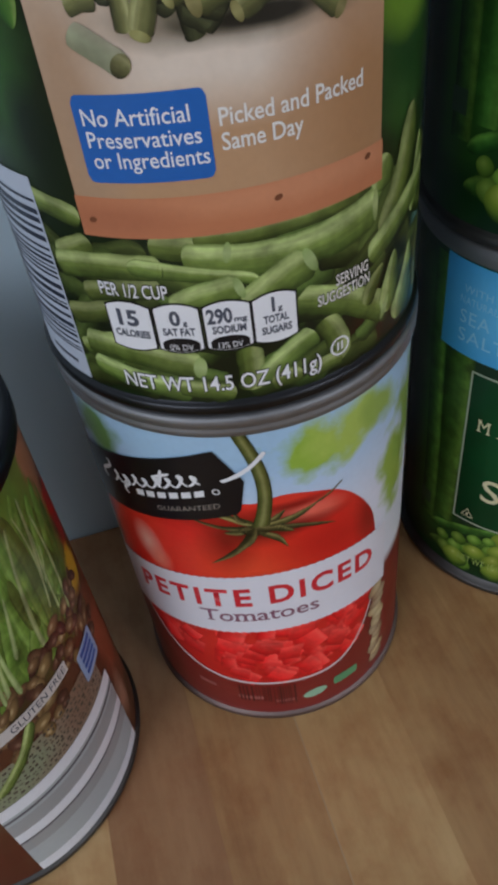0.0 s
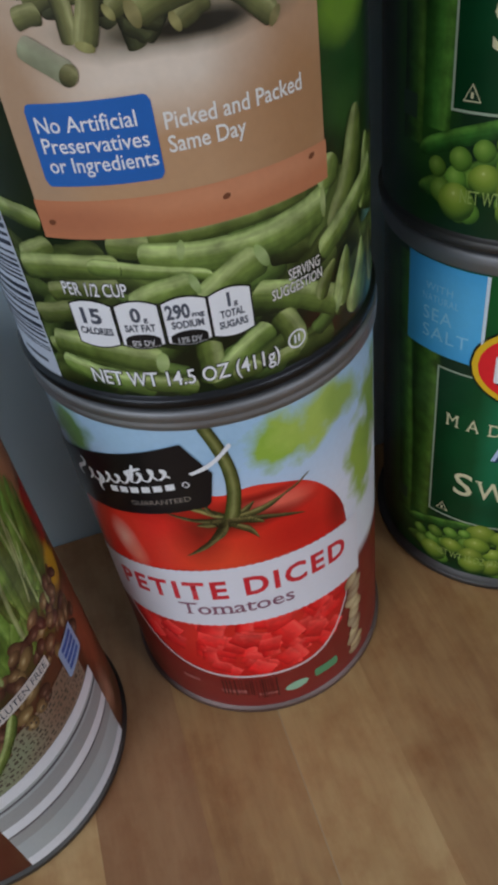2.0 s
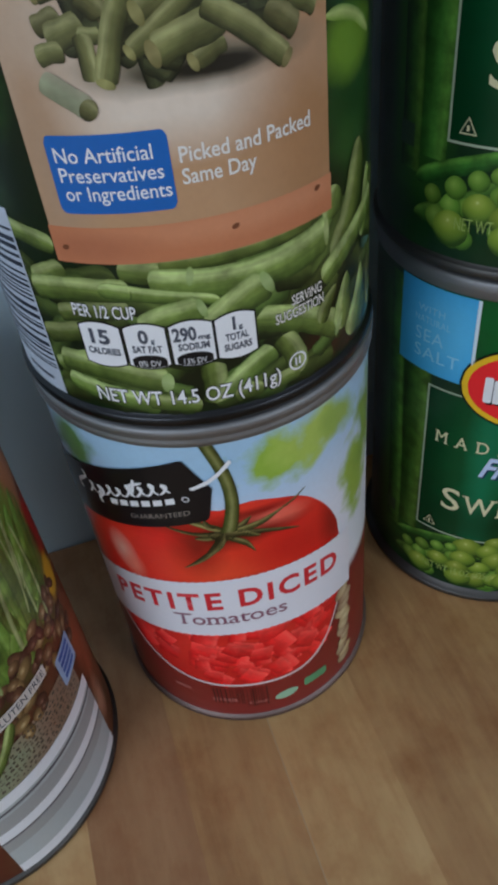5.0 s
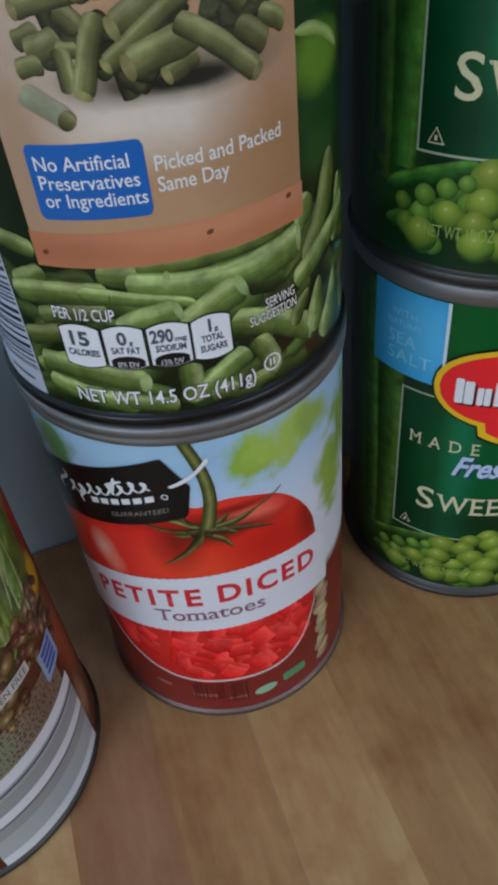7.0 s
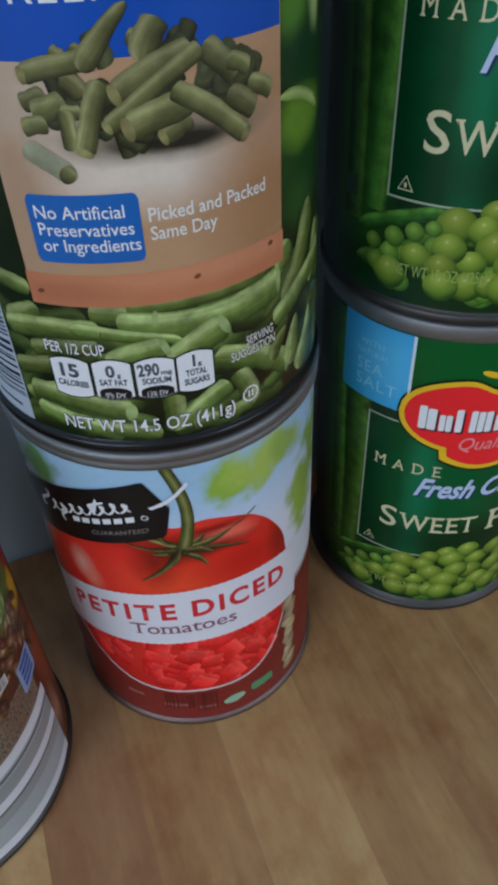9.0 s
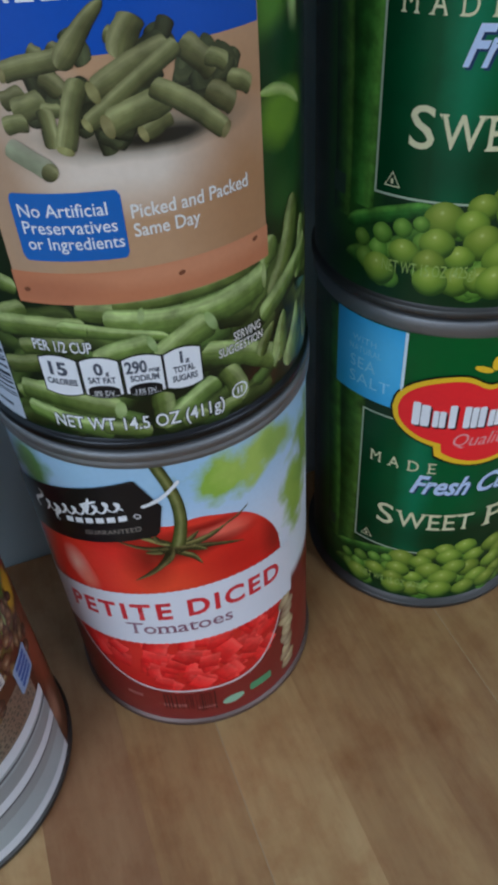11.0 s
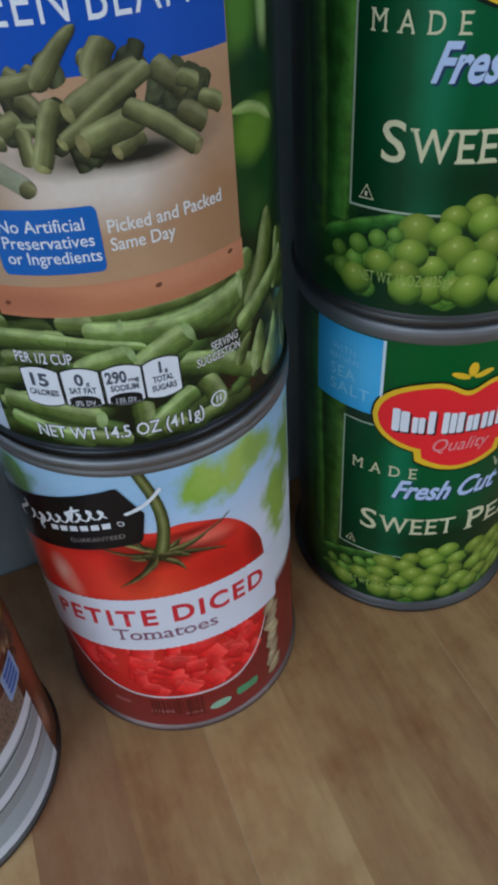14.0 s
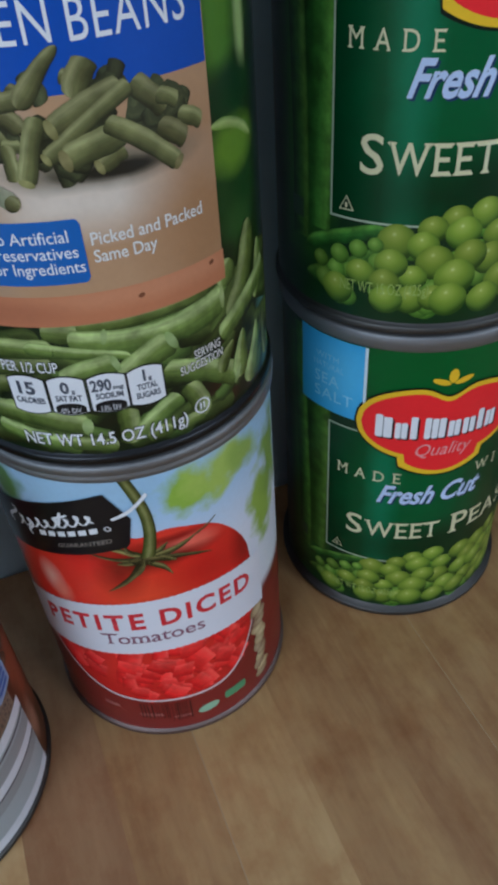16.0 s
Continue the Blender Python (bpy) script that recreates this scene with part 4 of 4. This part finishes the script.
def pea_can(m, where, lift=0.0, foot_tin=None):
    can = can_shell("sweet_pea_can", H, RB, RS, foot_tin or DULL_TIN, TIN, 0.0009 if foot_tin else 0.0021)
    tagged(can, "sweet pea tin with dark green label, " + where, "can", "stacked tins")
    pr = Print(can, RB, lift)
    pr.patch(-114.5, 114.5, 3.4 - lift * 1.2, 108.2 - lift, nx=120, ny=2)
    label = pr.done("label", spots("pea_label_ground_with_shade", rgb(22, 50, 28), [
        # the grey-green patch at -60 paints in the dimness of the gap between stacks
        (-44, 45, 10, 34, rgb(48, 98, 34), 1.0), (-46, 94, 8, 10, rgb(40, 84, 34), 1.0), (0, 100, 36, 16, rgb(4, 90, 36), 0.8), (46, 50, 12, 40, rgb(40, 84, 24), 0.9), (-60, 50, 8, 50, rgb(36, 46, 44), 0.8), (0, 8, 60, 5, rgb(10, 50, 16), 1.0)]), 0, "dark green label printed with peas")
    s = pr.strip
    pr.grid(lambda a, b: (-43.5 + 9.0 * b + 0.8 * math.sin(3 * a), 22 + 84 * a), 40, 10)
    pr.grid(lambda a, b: (-48.5 + 6.0 * b + 1.2 * math.sin(4 * a + 1), 18 + 88 * a), 40, 10)
    s(-42, 17, -20, 25.2, 3.8, 0.8, 3, knob=0)
    s(-42, 9.0, -20.4, 20.4, 4.6, -1.2, 2.5, knob=0.02)
    pr.grid(lambda a, b: (43.5 - 9.0 * b, 22 + 58 * a), 40, 10)
    pr.each("printed_pod", POD, 1, parent=label)
    # dark panel with a fine cream frame; its narrow pale streak is a painted sheen
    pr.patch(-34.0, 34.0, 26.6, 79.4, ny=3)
    pr.done("dark_panel", spots("pea_panel_ground_with_sheen", rgb(3, 58, 28), [(-8, 58, 16, 30, rgb(4, 88, 44), 1.2), (-17, 60, 3.5, 40, rgb(22, 112, 74), 1.4), (8, 34, 30, 8, rgb(2, 46, 20), 1.2)]), 2, "dark green printed panel")
    for a, b, lo, hi in ((-34.4, -33.9, 26.4, 79.4), (-33.9, -25.0, 78.9, 79.4), (-33.9, 33.9, 26.4, 26.9), (33.9, 34.4, 26.4, 79.4), (22.0, 33.9, 78.9, 79.4)):
        pr.patch(a, b, lo, hi, ny=1)
    pr.done("frame_line", ink("frame_ink", rgb(170, 184, 160)), 3, parent=label)
    # heap of peas
    rnd = random.Random(3)
    edge = lambda q: 31.5 - 0.0105 * (q - 4) ** 2 + 1.2 * math.sin(q * 0.9) if q < 4 else 31.0
    for k in range(70):
        q = rnd.uniform(-36, 50)
        z = rnd.uniform(5, max(7, edge(q) - 4))
        pr.disc(q, z, rnd.uniform(2.2, 3.0), rnd.uniform(2.1, 2.8), 0, 12)
    tagged(pr.done("shaded_pea_print", SHADE_PEA, 3, parent=label, fan=True), kind="stuff")
    # the heap's back peas first, the front ones over them
    front = ((1.1, 29.0, 3.8), (-5.3, 28.0, 3.5), (-10.2, 26.0, 3.4), (4.8, 23.8, 3.7), (-3.4, 24.8, 4.1), (-17.9, 22.6, 4.5), (-12.0, 22.0, 3.6), (3.6, 17.9, 4.2), (-1.3, 19.2, 4.0), (-9.1, 18.0, 4.3), (-13.8, 14.1, 3.4),
             (-18.9, 17.2, 3.9), (-26.0, 13.9, 3.7), (7.2, 12.2, 4.3), (-4.2, 14.0, 4.8), (-20.1, 12.2, 3.7), (-13.9, 8.4, 3.8), (-32.0, 8.4, 4.2), (-8.8, 9.0, 3.4), (3.4, 7.8, 4.1), (-19.5, 7.9, 4.0), (-5.1, 8.3, 4.5))
    for q, z, r in front:
        pr.disc(q, z, r, r * rnd.uniform(0.92, 1.0), 0, 18)
    for row in range(5):
        for k in range(6):
            q = 12.5 + 7.4 * k + 3.5 * (row % 2) + rnd.uniform(-1.4, 1.4)
            z = 28.0 - 5.0 * row + rnd.uniform(-1.2, 1.2)
            r = rnd.uniform(3.6, 4.6)
            pr.disc(q, max(z, r + 3.6), r, r * rnd.uniform(0.9, 1.0), 0, 18)
    pr.each("printed_pea", PEA, 4, parent=label)
    for q, z, r in ((-36.9, 14.8, 2.2), (-31.5, 17.5, 2.5), (-26.7, 19.8, 2.3), (-22.6, 21.4, 1.9)):
        pr.disc(q, z, r, r, 0, 14)
    pr.each("printed_pod_pea", SHADE_PEA, 4, parent=label)
    pr.text("NET WT 15 OZ (425g)", -31.0, -9.8, 8.6, 2.9, slope=0.05)
    pr.done("weight_lettering", ink("olive_ink", rgb(150, 172, 92)), 5, parent=label)
    # words
    pr.text("MADE", -31.0, -11.8, 61.7, 4.0, space=1.9, serif=0.07)
    pr.text("WITH", 10.4, 28.6, 61.7, 4.0, space=1.9, serif=0.07)
    pr.text("S", -27.2, -22.0, 37.6, 8.4, bold=0.008, serif=0.06, space=1.14)
    pr.text("WEET", -21.4, 1.8, 38.0, 6.8, bold=0.008, serif=0.06, space=1.14)
    pr.text("P", 5.0, 11.4, 37.6, 8.6, bold=0.008, serif=0.06, space=1.14)
    pr.text("EAS", 12.0, 29.6, 38.0, 6.8, bold=0.008, serif=0.06, space=1.14)
    pr.done("lettering", CREAM, 4, parent=label)
    for layer, da, dz, material in ((4, 0.5, -0.5, ink("deep_blue_ink", rgb(30, 52, 92))), (5, 0, 0, ink("ice_ink", rgb(190, 206, 236)))):
        pr.text("Fresh", -18.4 + da, -1.6 + da, 53.6 + dz, 7.0, shear=0.45, bold=0.026)
        pr.text("Cut", 0.4 + da, 13.4 + da, 54.0 + dz, 7.0, shear=0.45, bold=0.026)
        pr.done("script_lettering", material, layer, parent=label)
    # blue card
    pr.patch(-45.2, -23.9, 82.6, 107.2)
    pr.done("blue_card", spots("card_blue", rgb(64, 164, 222), [(-30, 96, 9, 10, rgb(92, 184, 232), 1.2)]), 3, "light blue printed card")
    pr.patch(-24.1, -23.3, 84.6, 107.2, ny=1)
    pr.done("card_edge", ink("card_edge_ink", rgb(214, 226, 234)), 4, parent=label)
    for words in (("WITH", -39.2, -31.6, 99.6, 1.9), ("NATURAL", -40.0, -30.0, 96.6, 1.9), ("SEA", -39.6, -31.4, 91.4, 3.6), ("SALT", -39.6, -27.0, 86.4, 3.6)):
        pr.text(*words, space=1.1)
    pr.done("card_lettering", ink("pale_sky_ink", rgb(142, 204, 236)), 4, parent=label)
    # red badge with a yellow border
    def badge(g):
        w = 23.0 + g
        hi = lambda q: 83.6 + (11.4 + g) * max(0.0, 1 - abs((q + 1.2) / w) ** 2.8) ** 0.5 - 3.4 * math.exp(-((q + 1.2) / 4.5) ** 2)

        def lo(q):
            u = abs(q + 1.2)
            z = 83.6 - (11.0 + g) * max(0.0, 1 - (u / w) ** 2.6) ** 0.5
            if u < 10.6 + g:
                z = min(z, 70.6 - g - (3.8 * math.cos(u / (10.6 + g) * math.pi / 2) ** 0.8))
            return z

        pr.patch(-1.2 - w, -1.2 + w, lo, hi, nx=90, ny=4)

    badge(2.1)
    pr.done("badge_shadow", ink("badge_shadow_ink", rgb(6, 24, 14)), 4, parent=label)
    badge(1.5)
    pr.done("badge_border", YELLOW, 5, parent=label)
    badge(0.0)
    pr.done("badge", ink("badge_red", rgb(240, 42, 48)), 6, "red printed badge with white blocks and a yellow border", parent=label)
    pr.disc(-1.2, 99.8, 1.3, 2.2)
    pr.disc(-4.2, 98.2, 2.6, 0.9, -20)
    pr.disc(1.8, 98.2, 2.6, 0.9, 20)
    pr.done("badge_leaf", YELLOW, 6, parent=label)
    # plain slanted blocks stand for the brand
    for layer, d, material in ((7, 0.55, BLACK), (8, 0.0, WHITE)):
        q = -20.2
        for w, h, gap in ((2.0, 7.8, 0.2), (2.3, 7.2, 0.8), (1.5, 5.6, 0.18), (1.6, 5.6, 0.8), (1.8, 7.8, 1.9), (1.7, 7.4, 0.25), (1.7, 7.0, 0.25), (1.8, 7.0, 0.8),
                          (1.6, 5.6, 0.18), (1.6, 5.6, 0.8), (1.6, 5.6, 0.4), (1.6, 5.4, 0.8), (1.8, 7.2, 0.8), (1.5, 5.6, 0.18), (1.5, 5.6, 0.8)):
            pr.rounded(q + d, q + d + w, 79.2 - d, 79.2 - d + h, 0.5)
            q += w + gap
        pr.each("badge_block", material, layer, parent=label)
    pr.text("Quality", -8.8, 7.2, 72.8, 4.4, shear=0.3)
    pr.done("badge_lettering", ink("pink_ink", rgb(228, 150, 150)), 7, parent=label)
    # small triangle mark and pale patch
    pr.grid(lambda a, b: (-30.1 + (a - 0.5) * 3.8 * (1 - b), 28.5 + 3.4 * b), 4, 4)
    pr.done("triangle_mark", CREAM, 3, parent=label)
    pr.grid(lambda a, b: (-30.1 + (a - 0.5) * 3.0 * (1 - b), 28.8 + 2.7 * b), 4, 4)
    pr.done("triangle_inside", ink("triangle_ink", rgb(4, 44, 24)), 4, parent=label)
    pr.patch(-30.4, -29.8, 29.2, 30.3, nx=2, ny=1)
    pr.done("triangle_stroke", CREAM, 5, parent=label)
    pr.patch(-47.8, -43.2, 22.8, 27.6)
    pr.done("pale_patch", ink("pale_patch_ink", rgb(52, 80, 56)), 2, parent=label)
    can.matrix_world = m
    return can


def bean_mix_can(m, r):
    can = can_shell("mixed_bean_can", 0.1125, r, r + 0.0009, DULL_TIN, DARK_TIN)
    tagged(can, "mixed bean tin with a striped silver panel on the worktop", "can")
    pr = Print(can, r)
    pr.patch(-120.8, 120.8, 3.0, 108.6, nx=120, ny=2)
    label = pr.done("label", spots("bean_mix_ground", rgb(92, 54, 36), [
        (47, 90, 14, 22, rgb(100, 134, 52), 0.9), (30, 92, 10, 18, rgb(70, 104, 38), 0.9), (40, 78, 9, 7, rgb(130, 164, 74), 1.0), (58, 76, 6, 12, rgb(96, 92, 52), 1.0), (60, 92, 4, 18, rgb(112, 122, 54), 0.9), (66.5, 102, 5.5, 11, rgb(172, 112, 82), 0.4), (70, 82, 5.4, 10, rgb(168, 28, 26), 0.4), (64, 68, 4.6, 5.5, rgb(208, 166, 44), 0.4),
        (30, 66, 12, 6, rgb(66, 56, 30), 0.9), (62, 54, 5, 10, rgb(112, 74, 54), 0.8), (66, 40, 7, 16, rgb(158, 84, 58), 0.9), (60, 20, 3, 8, rgb(176, 128, 104), 1.0), (10, 15, 8, 12, rgb(84, 34, 24), 0.9), (82, 40, 12, 40, rgb(140, 66, 46), 0.9)], 0.03), 0, "brown label printed with vegetables and beans")
    # long leaves and stalks
    rnd = random.Random(21)
    for k in range(46):
        q = rnd.uniform(22, 58)
        pr.strip(q, rnd.uniform(64, 76), q + rnd.uniform(-2, 7), rnd.uniform(80, 106), rnd.uniform(1.4, 5.4), rnd.uniform(-2, 2), 2.5, 0.4, knob=0.03)
    pr.each("printed_leaf", across("printed_leaf", [(0.0, rgb(84, 110, 44)), (0.5, rgb(98, 126, 50)), (0.8, rgb(116, 142, 68)), (1.0, rgb(90, 118, 46))], 0.4, patchy=1.1, streak=0.4), 1, parent=label)
    for k in range(16):
        q = rnd.uniform(26, 58)
        pr.strip(q, rnd.uniform(66, 84), q + rnd.uniform(1, 5), rnd.uniform(88, 104), rnd.uniform(0.5, 1.6), rnd.uniform(-1.5, 1.5), 2.0, 0.5, knob=0.03)
    pr.each("printed_blade", across("printed_pale_blade", [(0.0, rgb(120, 140, 76)), (0.6, rgb(166, 178, 124)), (1.0, rgb(128, 148, 84))], 0.2, patchy=0.9), 1.95, parent=label)
    for k in range(90):
        pr.disc(rnd.uniform(18, 62), rnd.uniform(50, 72), rnd.uniform(1.5, 3.2), rnd.uniform(1.1, 2.1), rnd.uniform(0, 180), 10)
    pr.each("printed_mixed_bean", radial("printed_mixed_bean", [(0.0, rgb(168, 140, 112)), (0.3, rgb(118, 86, 62)), (1.0, rgb(70, 46, 32))], spread=0.55, hue=0.035), 2, parent=label)
    # unreadable small print as plain bars
    pr.patch(16, 54, 38.2, 51.5, ny=1)
    pr.done("small_print_ground", spots("small_print_ground_ink", rgb(142, 124, 106), [(24, 44, 10, 8, rgb(138, 146, 118), 1.0), (44, 46, 6, 8, rgb(134, 108, 90), 1.0)], 0.03, 0.3), 2, parent=label)
    z = 39.4
    while z < 51:
        q = 17.0
        while q < 53:
            w = rnd.uniform(0.25, 1.1)
            lift = rnd.uniform(-0.35, 0.35)
            pr.patch(q, min(53.5, q + w), z + lift, z + lift + rnd.uniform(0.35, 1.0), ny=1, nx=2)
            q += w + rnd.uniform(0.3, 1.0)
        z += 1.5
    tagged(pr.done("small_print", ink("small_print_ink", rgb(86, 76, 66)), 3, parent=label), kind="stuff")
    pr.strip(20, 43, 33, 58, 3.0, -1.2, 3.0)
    pr.done("printed_stalk", BEANS, 4, parent=label)
    pr.patch(22.0, 45.6, lambda q: 58.6 - 0.06 * (q - 27), lambda q: 62.4 - 0.06 * (q - 27))
    pr.done("white_strip", ink("strip_white", rgb(206, 200, 196)), 4, "white printed strip", parent=label)
    pr.text("GLUTEN FREE", 29.0, 44.8, 59.4, 2.2, slope=-0.06)
    pr.done("strip_lettering", GREY_INK, 5, parent=label)
    pr.rounded(48.8, 57.6, 45.4, 56.0, 0.8)
    pr.done("blue_mark", ink("blue_mark_ink", rgb(150, 172, 206)), 4, parent=label)
    for k in range(4):
        pr.patch(50.2, 56.2, 47.0 + 2.2 * k, 48.4 + 2.2 * k, ny=1)
    pr.each("blue_mark_bar", ink("blue_bar_ink", rgb(58, 92, 166)), 5, parent=label)
    # striped silver panel around the foot
    pr.patch(17.0, 56.4, 3.0, 38.2, ny=1)
    pr.done("striped_panel", ink("panel_silver", rgb(176, 183, 185)), 3, "silver-white striped panel", parent=label)
    for lo, hi in ((3.0, 7.2), (21.0, 25.0), (33.8, 38.2)):
        pr.patch(17.0, 56.4, lo, hi, ny=1)
    pr.each("panel_white_band", ink("panel_white", rgb(226, 228, 234)), 4, parent=label)
    for lo, hi in ((15.6, 20.1), (25.0, 30.6)):
        pr.patch(17.0, 56.4, lo, hi, ny=1)
    pr.each("panel_grey_band", ink("panel_grey", rgb(158, 160, 161)), 4, parent=label)
    for lo, hi in ((20.1, 20.8), (31.8, 32.7)):
        pr.patch(17.0, 56.4, lo, hi, ny=1)
    pr.each("panel_dark_line", ink("panel_dark", rgb(88, 86, 92)), 4, parent=label)
    can.matrix_world = m
    return can


tomato_can(pose(0, 0, 0))
green_bean_can(pose(-0.0002, 0.0002, H + 0.0002))
lower_peas = pea_can(pose(0.0841, 0.0255, 0), "standing on the worktop")
pea_can(pose(0.0835, 0.0258, H + 0.0002), "standing on a like tin", 1.4, DULL_TIN)
side_peas = copy_thing(lower_peas, pose(0.1675, 0.0425, 0, 0, 0, 40))
side_peas["label"] = "green-labelled tin beside the pea tins, standing on the worktop"
bean_mix_can(pose(-0.0807, -0.0327, 0), 0.0385)

# staves of the worktop, each glued block its own piece
rnd = random.Random(17)
for i in range(-32, 34):
    x0 = FIRST + STAVE * i
    y = -0.62
    near = -7 <= i <= 8
    cuts = [-0.62, WALL_Y - 0.0012]
    if near:
        cuts[1:1] = sorted((-0.62 + rnd.uniform(0.14, 0.24), -0.62 + rnd.uniform(0.40, 0.46)))
    for y0, y1 in zip(cuts, cuts[1:]):
        drop = rnd.uniform(0.0, 0.00001)
        c = 0.00001
        lo, hi = (x0, y0), (x0 + STAVE, y1)
        top_z = -drop
        verts = [(lo[0], lo[1], -0.0044), (hi[0], lo[1], -0.0044), (hi[0], hi[1], -0.0044), (lo[0], hi[1], -0.0044),
                 (lo[0], lo[1], top_z - c), (hi[0], lo[1], top_z - c), (hi[0], hi[1], top_z - c), (lo[0], hi[1], top_z - c),
                 (lo[0] + c, lo[1] + c, top_z), (hi[0] - c, lo[1] + c, top_z), (hi[0] - c, hi[1] - c, top_z), (lo[0] + c, hi[1] - c, top_z)]
        faces = [(3, 2, 1, 0), (8, 9, 10, 11)]
        for k in range(4):
            j = (k + 1) % 4
            faces += [(k, j, j + 4, k + 4), (k + 4, j + 4, j + 8, k + 8)]
        mesh_object("stave", verts, faces, RED_WOOD if i % 9 == 8 else WOOD, worktop)
# pale lines of dry glue along some joints
for i in range(-6, 9):
    if i % 3 != 1:
        continue
    q, w = FIRST + STAVE * i, rnd.uniform(0.00008, 0.0002)
    box("glue_line", (q - w, -0.61, -0.002), (q + w, WALL_Y - 0.002, 0.00003), GLUE, worktop)
